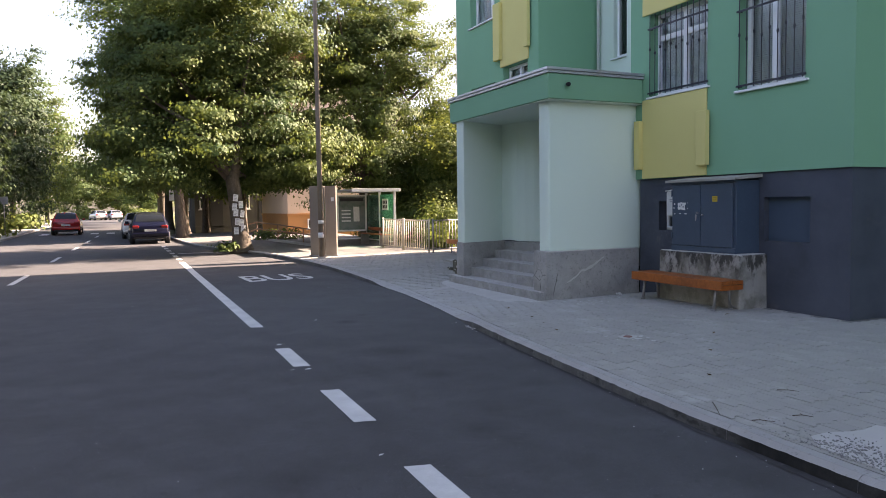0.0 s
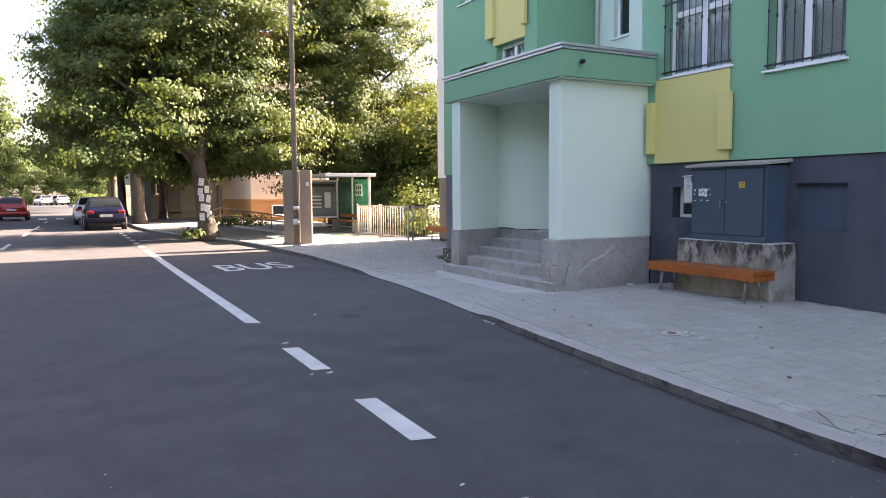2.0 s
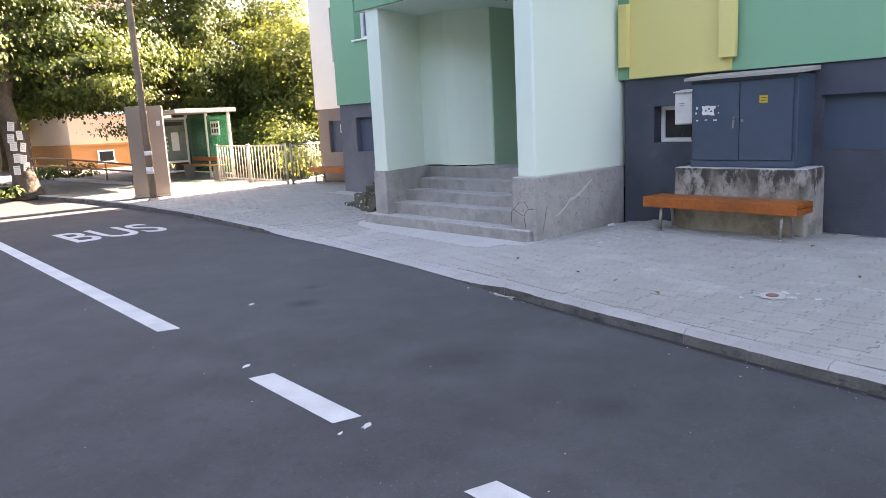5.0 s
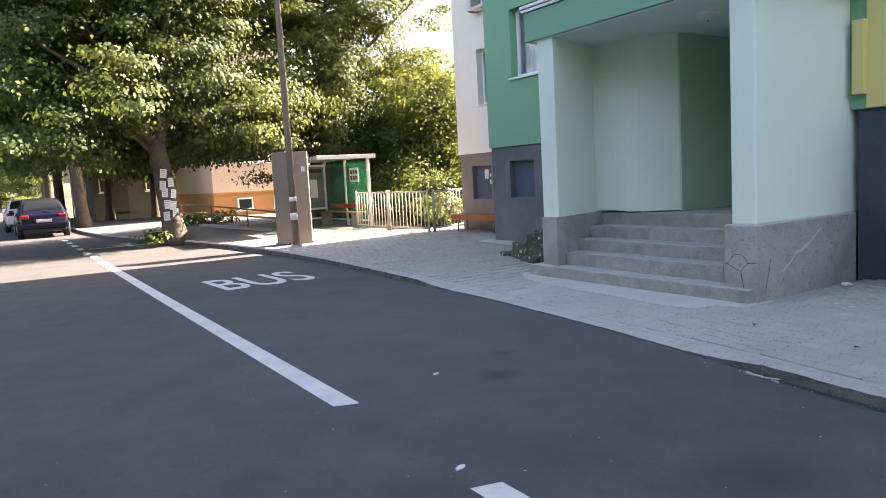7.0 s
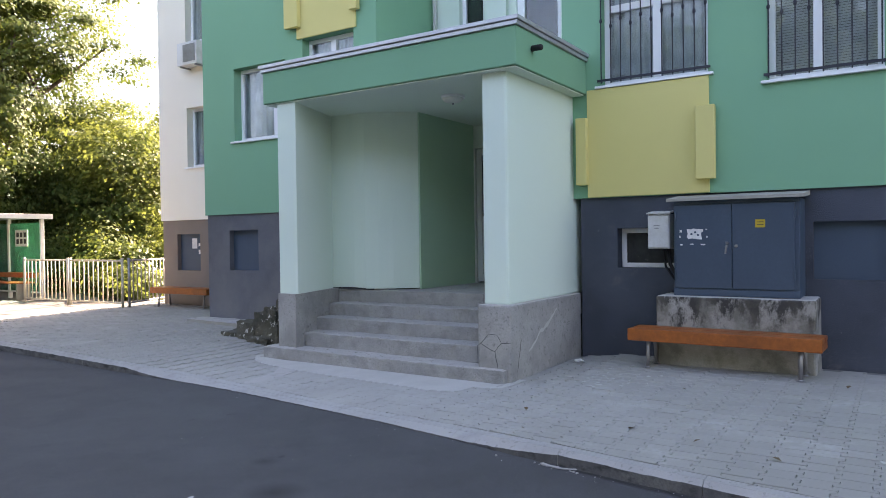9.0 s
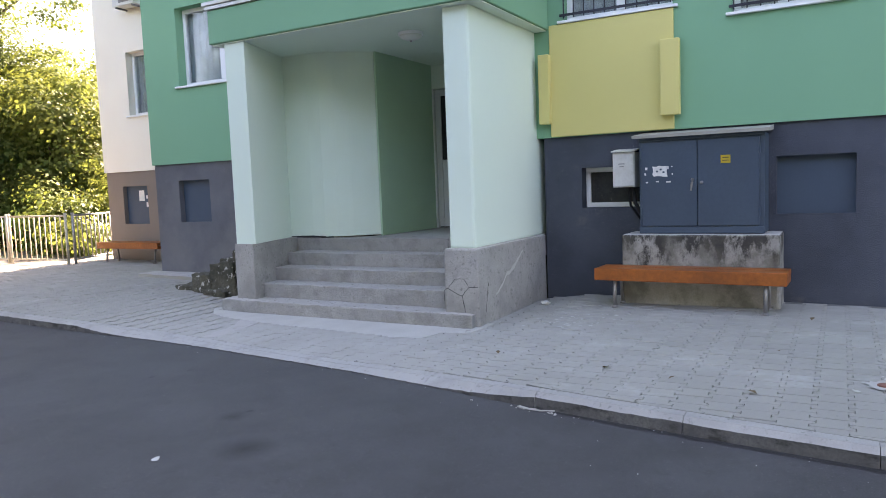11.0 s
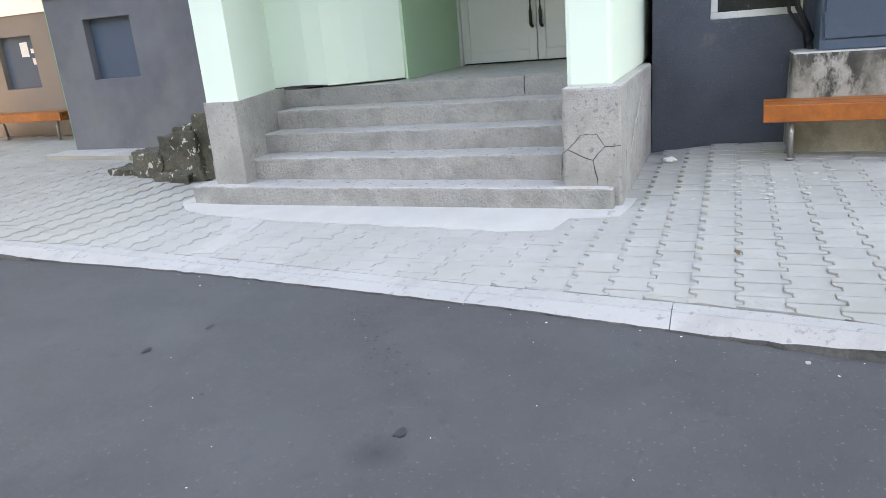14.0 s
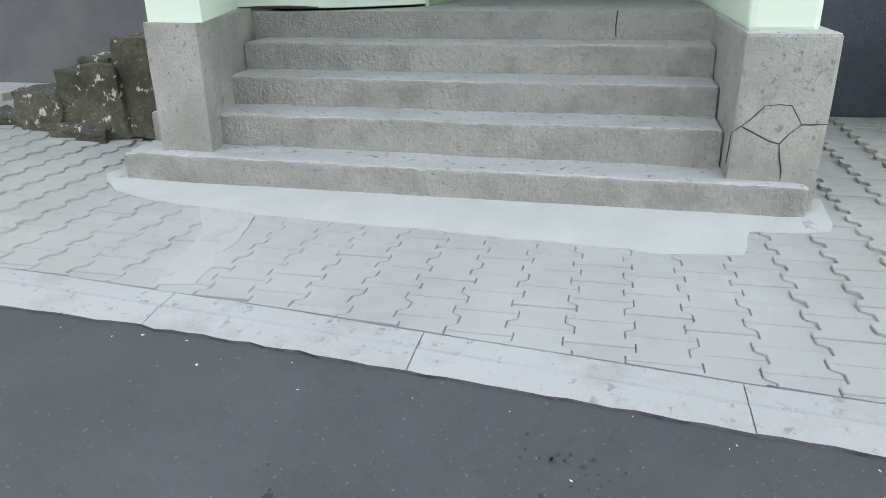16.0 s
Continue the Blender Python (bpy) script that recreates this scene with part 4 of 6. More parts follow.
cabp("sticker_line", box(CF - 0.0105, CF - 0.0092, 6.70, 6.765, 1.715, 1.722), INK_SHADE)
cabp("sticker_line", box(CF - 0.0105, CF - 0.0092, 6.70, 6.765, 1.685, 1.692), INK_SHADE)
for ya, yb, za, zb, k in ((7.335, 7.485, 1.545, 1.655, 1), (7.315, 7.345, 1.62, 1.655, 2), (7.545, 7.57, 1.62, 1.65, 3), (7.56, 7.578, 1.56, 1.585, 4), (7.54, 7.565, 1.475, 1.49, 5),
                          (7.42, 7.455, 1.482, 1.494, 6), (7.295, 7.345, 1.475, 1.49, 7), (7.27, 7.285, 1.56, 1.575, 8), (7.275, 7.29, 1.645, 1.655, 9)):
    bm = bmesh.new()
    vs = []
    for q in range(16):
        u, v = ((q / 4, 0), (1, q / 4 - 1), (3 - q / 4, 1), (0, 4 - q / 4))[q // 4]
        n = noise.noise_vector(Vector((k * 3.3, q * 1.7, 0))) * 0.16
        vs.append(bm.verts.new((CF - 0.0075, ya + (yb - ya) * (u + n.x), za + (zb - za) * (v + n.y))))
    f = bm.faces.new(vs)
    for w in bmesh.ops.extrude_face_region(bm, geom=[f])["geom"]:
        if isinstance(w, bmesh.types.BMVert):
            w.co.x -= 0.0015
    cabp("torn_notice", bm, PAPER, "torn white notice")
for y, z in ((7.39, 1.61), (7.43, 1.59), (7.36, 1.58)):
    cabp("notice_mark", box(CF - 0.0112, CF - 0.0095, y, y + 0.022, z, z + 0.02), CABINET)

# meter box with its cable
meter = thing("meter_box", "small white meter box on the plinth wall", "meter box", (9.9, 7.9, 1.42))
MO = Matrix.Translation((-9.9, -7.9, -1.42))
for name, bm, mat in (("body", box(9.8, 10.03, 7.745, 8.005, 1.435, 1.84, 0.01), METAL_WHITE), ("door", box(9.785, 9.797, 7.755, 7.995, 1.45, 1.815, 0.005), METAL_WHITE),
                      ("roof", prism([(9.77, 7.735), (10.03, 7.735), (10.03, 8.015), (9.77, 8.015)], [1.842, 1.872, 1.872, 1.842], [1.855, 1.885, 1.885, 1.855]), METAL_WHITE),
                      ("writing_bar", box(9.782, 9.784, 7.86, 7.93, 1.70, 1.712), STEEL), ("writing_bar", box(9.782, 9.784, 7.87, 7.92, 1.67, 1.68), STEEL)):
    bm.transform(MO)
    part(name, bm, mat, meter)
bm = bmesh.new()
tube(bm, [(9.93, 7.80, 1.45), (9.93, 7.78, 1.25), (9.95, 7.70, 1.1), (9.97, 7.66, 1.0), (9.95, 7.68, 0.93), (9.9, 7.66, 0.90)], 0.022, 8)
tube(bm, [(9.95, 7.86, 1.45), (9.96, 7.84, 1.22), (9.97, 7.72, 1.04), (9.98, 7.70, 0.91)], 0.014, 8)
solid("meter_cable", bm, BLACK, "drooping black cable below the meter box", "cable", smooth=True)
solid("wall_recess_box", box(FRONT + 0.028, FRONT + 0.05, 8.0, 8.07, 1.66, 1.84), INK_SHADE, "dark slot in the plinth above the basement window", "slot", kind="structure")


# ---- benches ----
def bench(m, length, label):
    b = thing("bench", label, "bench", group="benches")
    b.matrix_world = m
    for k in range(2):
        bm = box(-0.19 + 0.195 * k, -0.005 + 0.195 * k, -length / 2, length / 2, 0.375, 0.43, 0.008)
        part("seat_plank", bm, WOOD, b, "worn orange varnished plank")
    part("front_board", box(-0.225, -0.194, -length / 2, length / 2, 0.30, 0.432, 0.008), WOOD, b, "worn orange varnished board")
    part("end_board", box(-0.192, 0.19, -length / 2 + 0.002, -length / 2 + 0.03, 0.30, 0.372, 0.006), WOOD, b)
    for s in (-1, 1):
        y = s * (length / 2 - 0.2)
        part("cross_beam", box(-0.17, 0.17, y - 0.03, y + 0.03, 0.335, 0.373, 0.004), STEEL, b)
        for q in (-1, 1):
            bm = bmesh.new()
            tube(bm, [(q * 0.10, y, 0.34), (q * 0.13, y, 0.2), (q * 0.15, y, 0.02)], [0.024, 0.022, 0.02], 8)
            tube(bm, [(q * 0.15, y, 0.0), (q * 0.15, y, 0.02)], 0.034, 8)
            part("leg", bm, STEEL, b, "bare metal leg", True)
        bm = bmesh.new()
        tube(bm, [(0.14, y, 0.06), (0.28, y - 0.06, 0.0)], 0.01, 6)
        part("strut", bm, STEEL, b)
    return b


bench(pose(9.29, 7.065, pave_z(9.3, 7), 0, 0, -1.8), 1.92, "orange wooden bench in front of the electric cabinet")
bench(pose(11.45, 18.65, pave_z(11.4, 18.6)), 1.9, "orange wooden bench by the cream wall")

# ---- broken masonry beside the steps ----
rubble = thing("broken_masonry", "broken mossy masonry remains beside the steps", "rubble", (8.9, 13.3, 0.105))
MOSSY = material("mossy_masonry", (0.14, 0.13, 0.1), 0.95, dark=(0.05, 0.05, 0.036), grain=40, patch=5, amount=1.0, stain=(0.55, 0.53, 0.49), stain_at=(0.585, 0.61), bump=1.0, bump_scale=40, depth=0.02)
for q in ((8.74, 9.15, 12.61, 13.1, 0, 0.66), (8.7, 9.15, 13.05, 13.32, 0, 0.5), (8.74, 9.1, 13.3, 13.56, 0, 0.45), (8.72, 9.1, 13.54, 13.92, 0, 0.31), (8.8, 9.1, 13.9, 14.35, 0, 0.11), (8.6, 8.78, 13.15, 13.6, 0, 0.1), (8.78, 9.05, 13.15, 13.4, 0.48, 0.53)):
    bm = box(*q, 0.012)
    bmesh.ops.subdivide_edges(bm, edges=[e for e in bm.edges if e.calc_length() > 0.05], cuts=5, use_grid_fill=True)
    for v in bm.verts:
        v.co += noise.noise_vector(v.co * 7) * 0.028 + noise.noise_vector(v.co * 26) * 0.018
        v.co.z = max(v.co.z, 0.0)
    bm.transform(Matrix.Translation((-8.9, -13.3, -0.02)))
    part("stone", bm, MOSSY, rubble)

# thin concrete slab along the wall foot
bm = prism([(9.5, 14.75), (10.03, 14.65), (10.03, 16.3), (9.62, 16.25)], 0.12, 0.222)
rough_block("drain_slab", bm, OLD_CONCRETE, "thin weathered concrete slab at the foot of the wall", 0.006, 5, "", "slab")

# ---- bus stop: fence, shelter, totem, pole ----
FENCE_PAINT = material("old_cream_enamel", (0.52, 0.48, 0.38), 0.5, dark=(0.36, 0.32, 0.25), grain=40, patch=6, amount=0.7, bump=0.1)


def fence_panel(p0, p1, height, bars, mat, label):
    f = thing("fence_panel", label, "fence", (*p0, pave_z(*p0)), "fence panels")
    dx, dy = p1[0] - p0[0], p1[1] - p0[1]
    dz = pave_z(*p1) - pave_z(*p0)
    for t in (0, 1):
        bm = bmesh.new()
        tube(bm, [(dx * t, dy * t, dz * t), (dx * t, dy * t, dz * t + height + 0.03)], 0.03, 10)
        part("post", bm, mat, f, smooth=True)
    for h in (0.1, height - 0.03):
        bm = bmesh.new()
        tube(bm, [(0, 0, h), (dx, dy, dz + h)], 0.02, 8)
        part("rail", bm, mat, f, smooth=True)
    bar = None
    for k in range(1, bars):
        t = k / bars
        if bar is None:
            bm = bmesh.new()
            tube(bm, [(0, 0, 0.1), (0, 0, height - 0.03)], 0.0125, 6)
            bar = mesh_of("bar", bm, mat, True)
        ob = new("bar", bar)
        ob.parent, ob.location = f, (dx * t, dy * t, dz * t)
    return f


fence_panel((10.5, 23.5), (10.58, 21.75), 1.06, 11, FENCE_PAINT, "cream painted tube fence panel at the bus stop")
fence_panel((10.6, 21.68), (10.72, 19.85), 1.06, 11, FENCE_PAINT, "cream painted tube fence panel at the bus stop")
fence_panel((10.85, 19.8), (12.6, 20.6), 1.06, 12, STEEL, "grey tube fence panel running to the cream wall")

shelter = thing("bus_shelter", "glazed steel bus shelter with a green back wall", "bus shelter", (10.42, 25.25, pave_z(10.4, 25)))


def shp(name, bm, mat, lab="", parent=None):
    return part(name, bm, mat, parent or shelter, lab)


shp("roof", box(-1.05, 0.75, -1.75, 1.75, 2.06, 2.14, 0.01), SHEET, "pale sheet metal roof")
shp("roof_fascia", box(-1.08, 0.78, -1.78, -1.752, 2.03, 2.15, 0.005), METAL_WHITE)
for x, y in ((0.6, -1.6), (0.6, 0.0), (0.6, 1.6), (-0.7, 1.6)):
    shp("post", box(x - 0.04, x + 0.04, y - 0.04, y + 0.04, 0, 2.06, 0.006), METAL_WHITE)
for y0, y1 in ((-1.55, -0.05), (0.05, 1.55)):
    shp("back_pane", box(0.59, 0.605, y0, y1, 0.2, 1.95), GREEN_GLASS, "green tinted glass pane").visible_shadow = False
    shp("pane_rail", box(0.575, 0.62, y0, y1, 0.16, 0.2), METAL_WHITE)
shp("side_frame", box(-0.66, 0.56, 1.57, 1.66, 0.18, 0.24), METAL_WHITE)
POSTER = material("poster_print", (0.075, 0.12, 0.10), 0.35, dark=(0.17, 0.19, 0.18), grain=5, patch=2.5, amount=1.0, bump=0)
poster = shp("advert_case", box(-0.68, 0.56, 1.5, 1.66, 0.5, 1.98, 0.01), METAL_WHITE, "framed advertising case")
shp("advert_print", box(-0.61, 0.49, 1.49, 1.499, 0.57, 1.91), POSTER, "faded green advert", poster)
shp("advert_title", box(-0.55, 0.43, 1.485, 1.489, 1.72, 1.84), INK_SHADE, "", poster)
shp("advert_shape", prism([(0.0, 1.484), (0.25, 1.484), (0.25, 1.4885), (0.0, 1.4885)], 0.9, 1.5), PAPER, "", poster)
for k in range(4):
    shp("advert_line", box(-0.5, -0.12, 1.485, 1.489, 0.9 + k * 0.14, 0.95 + k * 0.14), PAPER, "", poster)
shp("timetable", box(0.57, 0.585, -0.95, -0.35, 1.35, 1.78), PAPER, "white timetable sheet")
for k in range(6):
    shp("timetable_line", box(0.566, 0.569, -0.9 + (k % 3) * 0.18, -0.78 + (k % 3) * 0.18, 1.42 + (k // 3) * 0.17, 1.54 + (k // 3) * 0.17), INK_SHADE)
for k in range(3):
    shp("seat_plank", box(0.12 + 0.14 * k, 0.24 + 0.14 * k, -1.35, 1.2, 0.42, 0.45, 0.005), WOOD, "orange wooden seat plank")
shp("back_plank", box(0.52, 0.55, -1.35, 1.2, 0.55, 0.68, 0.005), WOOD)
for y in (-1.2, 1.05):
    shp("seat_leg", box(0.15, 0.5, y - 0.02, y + 0.02, 0, 0.42), STEEL)

totem = thing("bus_stop_totem", "tall brown grey steel bus stop totem", "information totem", (7.62, 21.05, pave_z(7.6, 21)))
totem.rotation_euler = (0, 0, radians(-28))
TOTEM = material("brushed_brown_steel", (0.27, 0.235, 0.205), 0.4, 0.7, dark=(0.2, 0.17, 0.15), grain=60, patch=1.0, amount=0.5, bump=0.08)
part("left_panel", box(-0.42, 0.04, -0.1, 0.1, 0, 2.2, 0.008), TOTEM, totem)
part("right_panel", box(0.08, 0.42, -0.13, 0.07, 0, 2.2, 0.008), TOTEM, totem)
part("notice", box(0.27, 0.36, -0.135, -0.131, 1.72, 1.84), PAPER, totem)
part("foot", box(-0.45, 0.45, -0.16, 0.14, 0, 0.03), STEEL, totem)

POLE = material("weathered_pole", (0.27, 0.205, 0.15), 0.85, dark=(0.15, 0.115, 0.085), grain=30, patch=2.5, amount=0.8, stretch=(6, 6, 1), stain=(0.12, 0.1, 0.09), bump=0.4)
pole = thing("utility_pole", "tall weathered utility pole leaning slightly", "pole", (7.28, 20.12, pave_z(7.28, 20.1)))
bm = bmesh.new()
tube(bm, [(0, 0, 0), (-0.02, 0, 3), (-0.03, 0, 6), (-0.04, 0, 10.2)], [0.088, 0.074, 0.064, 0.05], 14)
part("shaft", bm, POLE, pole, smooth=True)
for z, h in ((0.62, 0.16), (1.05, 0.1)):
    bm = bmesh.new()
    tube(bm, [(-0.005, 0, z), (-0.008, 0, z + h)], 0.086, 14)
    part("paper_wrap", bm, PAPER, pole, "torn pasted notices", True)
bm = bmesh.new()
tube(bm, [(0, 0, 0), (0, 0, 0.05)], 0.125, 14)
part("collar", bm, KERB, pole)
# overhead wire from the pole to the far trees
bm = bmesh.new()
tube(bm, [(7.24 + (2.0 - 7.24) * t, 20.12 + 33 * t, 10.0 - 2.2 * math.sin(math.pi * t) - 0.5 * t) for t in [k / 14 for k in range(15)]], 0.012, 5)
solid("overhead_wire", bm, BLACK, "thin black overhead wire from the pole", "cable")


# ---- trees ----
def leaves(pts, normals, size, rng):
    """One mesh of folded leaf blades."""
    n = len(pts)
    d = rng.normal(size=(n, 3))
    d -= (d * normals).sum(1, keepdims=True) * normals * 0.7
    d /= np.linalg.norm(d, axis=1, keepdims=True)
    d[:, 2] -= 0.18
    s = np.cross(d, normals)
    s /= np.linalg.norm(s, axis=1, keepdims=True) + 1e-9
    ln = size * rng.uniform(0.65, 1.3, (n, 1))
    w = ln * rng.uniform(0.28, 0.42, (n, 1))
    fold = normals * ln * 0.12
    v = np.stack([pts, pts + d * ln * 0.5 + s * w + fold, pts + d * ln, pts + d * ln * 0.5 - s * w + fold], 1)
    return v.reshape(-1, 3)


def leaf_mesh(name, verts, mat):
    n = len(verts) // 4
    me = bpy.data.meshes.new(name)
    me.vertices.add(4 * n)
    me.vertices.foreach_set("co", verts.astype(np.float32).ravel())
    me.loops.add(4 * n)
    me.loops.foreach_set("vertex_index", np.arange(4 * n, dtype=np.int32))
    me.polygons.add(n)
    me.polygons.foreach_set("loop_start", np.arange(0, 4 * n, 4, dtype=np.int32))
    me.update(calc_edges=True)
    me.validate()
    me.materials.append(mat)
    return me


def clumps(centre, radii, count, per, spread, size, rng, low=-0.75, shell=0.5, floor=None):
    """Leaf blades in drooping clumps over an uneven crown."""
    cs, k = [], 0
    seed = rng.uniform(0, 50)
    while len(cs) < count and k < count * 40:
        k += 1
        u = rng.normal(size=3)
        u /= np.linalg.norm(u)
        if u[2] < low:
            continue
        lump = 0.80 + 0.6 * noise.noise(Vector((u[0] * 1.8 + seed, u[1] * 1.8, u[2] * 1.8))) + 0.3 * noise.noise(Vector((u[0] * 5 + seed, u[1] * 5, u[2] * 5)))
        r = lump * (shell + (1 - shell) * rng.uniform() ** 0.6)
        if u[2] < 0:
            u[2] = -abs(u[2]) ** 0.6
        c = np.array(centre) + u * r * np.array(radii)
        if floor is not None and c[2] < floor:
            c[2] = floor + abs(rng.normal()) * 0.35
        cs.append(c)
    out = []
    for c in cs:
        m = int(per * rng.uniform(0.5, 1.4))
        sc = spread * rng.uniform(0.55, 1.3)
        p = c + rng.normal(size=(m, 3)) * np.array([sc, sc, sc * 0.32])
        away = p - np.array(centre)
        nrm = away / (np.linalg.norm(away, axis=1, keepdims=True) + 1e-6) * 0.55 + (p - c) / sc * 0.45 + np.array([0, 0, 0.6]) + rng.normal(size=(m, 3)) * 0.17
        nrm /= np.linalg.norm(nrm, axis=1, keepdims=True)
        out.append(leaves(p, nrm, size, rng))
    return np.concatenate(out), cs


def tree(label, at, fork, centre, radii, trunk, count, per, size, seed, mat, spread=0.55, low=-0.75, lean=(0, 0), shell=0.5, floor=None):
    rng = np.random.default_rng(seed)
    t = thing("tree", label, "tree", at)
    bm = bmesh.new()
    fx, fy = lean
    tube(bm, [(0, 0, -0.1), (0, 0, 0.12), (fx * 0.2, fy * 0.2, 0.6), (fx * 0.6, fy * 0.6, fork * 0.65), (fx, fy, fork), (fx * 1.1, fy * 1.1, fork + 0.8)],
         [trunk * 1.7, trunk * 1.35, trunk * 1.05, trunk * 0.95, trunk * 0.9, trunk * 0.55], 12)
    part("trunk", bm, BARK, t, smooth=True)
    verts, cs = clumps(centre, radii, count, per, spread, size, rng, low, shell, floor)
    order = rng.permutation(len(cs))
    for k in range(9):
        end = Vector(cs[order[k]])
        start = Vector((fx, fy, fork * (0.85 + 0.03 * k)))
        mid_p = start.lerp(end, 0.5) + Vector((0, 0, 0.12 * (end - start).length))
        bm = bmesh.new()
        tube(bm, [start, start.lerp(mid_p, 0.5) + Vector((0, 0, 0.1)), mid_p, mid_p.lerp(end, 0.6), end], [trunk * 0.5, trunk * 0.4, trunk * 0.28, trunk * 0.16, trunk * 0.06], 7)
        for q in range(2):
            e2 = Vector(cs[order[(9 + 2 * k + q) % len(cs)]])
            if (e2 - mid_p).length < max(radii) * 0.9:
                tube(bm, [mid_p, mid_p.lerp(e2, 0.5) + Vector((0, 0, 0.15)), e2], [trunk * 0.2, trunk * 0.12, trunk * 0.04], 5)
        part("limb", bm, BARK, t, smooth=True)
    crown = new("crown", leaf_mesh("crown", verts, mat))
    crown.parent = t
    return t


T1, T2 = (5.85, 25.9), (4.9, 39.2)
street_tree = tree("broad street tree in full leaf with notices on its trunk", (*T1, pave_z(*T1)), 2.5, (-0.5, 1.7, 6.3), (5.4, 4.8, 5.6), 0.28, 700, 320, 0.115, 11, LEAF, 0.4, low=-0.97, lean=(-0.25, 0.1), floor=2.45)
tree("broad street tree beside the parked cars", (*T2, pave_z(*T2)), 3.4, (-0.4, 2.0, 8.4), (4.7, 3.8, 6.6), 0.26, 460, 200, 0.17, 12, LEAF, 0.5, low=-0.95, lean=(-0.2, 0), floor=2.5)
for k, (x, y) in enumerate(((9.3, 46.6), (6.9, 46.2))):
    tree("shady tree standing before the grey house", (x, y, rise(y)), 2.6, (0, 0, 5.6), (3.0, 2.6, 3.4), 0.22, 200, 90, 0.22, 70 + k, LEAF, 0.6, low=-0.95, floor=2.5)
tree("dense tree behind the bus shelter", (11.8, 29.4, -0.05), 3.0, (0, 0, 6.8), (4.1, 4.0, 6.3), 0.26, 560, 290, 0.115, 13, LEAF, 0.38, low=-0.97)
tree("tall tree behind the bus stop", (16.6, 31.0, -0.05), 2.0, (0, 0, 4.0), (3.2, 3.0, 3.5), 0.2, 280, 190, 0.13, 16, LEAF, 0.5, low=-0.95)
tree("low branched tree behind the bus stop fence", (15.6, 27.0, -0.06), 1.8, (0, 0, 3.4), (2.4, 2.4, 3.0), 0.14, 220, 170, 0.12, 17, LEAF_BRIGHT, 0.45, low=-0.97)
tree("slender tree behind the cream building", (20.6, 30.5, -0.05), 2.5, (0, 0, 5.2), (1.5, 1.6, 2.9), 0.16, 110, 100, 0.15, 14, LEAF_BRIGHT, 0.45, low=-1.0)
for k, (x, y, h, s) in enumerate(((5.8, 48.5, 8.6, 4.2), (5.6, 59, 8.6, 4.4), (5.8, 70, 8.6, 4.4), (6.5, 82, 8.6, 4.4), (7, 95, 8, 4.4))):
    tree("street tree further along the road", (x, y, rise(y)), 3.0, (-0.6, 0, h), (s, s, 7.0), 0.3, 300, 70, 0.28, 20 + k, LEAF, 0.75, floor=3.2)
for k, (x, y, h, r, m) in enumerate(((-8.0, 45, 4.8, 3.2, LEAF_DARK), (-7.6, 52, 5.4, 3.2, LEAF_DARK), (-7.4, 60, 6.0, 3.2, LEAF_DARK), (-6.4, 72, 8.4, 3.0, LEAF_DARK), (-7.5, 82, 9.4, 4.2, LEAF_DARK), (-5.5, 96, 8.6, 4.0, LEAF), (-3.5, 128, 6, 4.5, LEAF), (2.5, 130, 5.5, 5, LEAF), (7.5, 122, 5.5, 4.6, LEAF), (-12, 66, 8, 4.5, LEAF))):
    tree("tree along the far side of the street", (x, y, rise(min(y, 125))), 2.2, (0, 0, h), (r, r, h * 0.92), 0.22, 260, 90, 0.27, 40 + k, m, 0.65, low=-0.95)
# out of view, added to carry the row on and hold back low skylight
across = tree("leafy tree across the street", (-9.5, 30, rise(30)), 2.6, (0, 0, 6.2), (4.2, 4.2, 5.2), 0.25, 230, 50, 0.42, 60, LEAF_DARK, 0.8, low=-0.9)
across["group"] = "trees across the street"
for k, y in enumerate((22.5, 15, 7.5, 0, -7.5, -15)):
    copy_thing(across, pose(-9.6 - 0.4 * (k % 2), y, rise(y), 0, 0, 53 * k))


def shrub(at, radii, count, per, size, seed, mat, label, spread=0.28):
    rng = np.random.default_rng(seed)
    s = thing("shrub", label, "shrub", at, "shrubs")
    verts, cs = clumps((0, 0, radii[2] * 0.75), radii, count, per, spread, size, rng, -0.9, 0.3)
    verts[:, 2] = np.maximum(verts[:, 2], 0.0)
    bm = bmesh.new()
    for k in range(5):
        e = Vector(cs[k])
        tube(bm, [(0.05 * k - 0.1, 0, -0.02), e * 0.5 + Vector((0, 0, 0.1)), e], [0.03, 0.02, 0.008], 5)
    part("stems", bm, BARK, s)
    f = new("foliage", leaf_mesh("foliage", verts, mat))
    f.parent = s


for k, (x, y, r, h) in enumerate(((12.6, 22.1, 0.8, 0.6), (12.9, 23.4, 0.9, 0.9), (13.4, 25.0, 1.2, 1.3), (13.2, 27.0, 1.2, 1.2), (15.0, 23.6, 1.3, 1.4), (13.6, 29.0, 1.4, 1.6), (12.4, 29.6, 1.0, 0.9), (15.4, 25.8, 1.4, 1.8), (16.5, 22.2, 1.2, 1.0), (18.5, 23.2, 1.6, 1.6))):
    shrub((x, y, pave_z(x, y) - 0.02), (r, r, h), 70, 70, 0.11, 80 + k, (LEAF_BRIGHT, LEAF)[k % 2], "sunlit bushy shrub behind the bus stop fence")
for k, (x, y, r, h) in enumerate(((14.6, 32.6, 1.8, 2.2), (16.4, 32.2, 1.8, 2.2), (18, 33.4, 1.8, 2.2), (20.5, 33, 1.8, 2.2), (22.5, 30, 1.6, 1.8), (17, 29, 1.3, 1.3))):
    shrub((x, y, -0.06), (r, r, h), 80, 60, 0.15, 120 + k, LEAF, "sunlit bushy shrub behind the bus stop fence", 0.35)
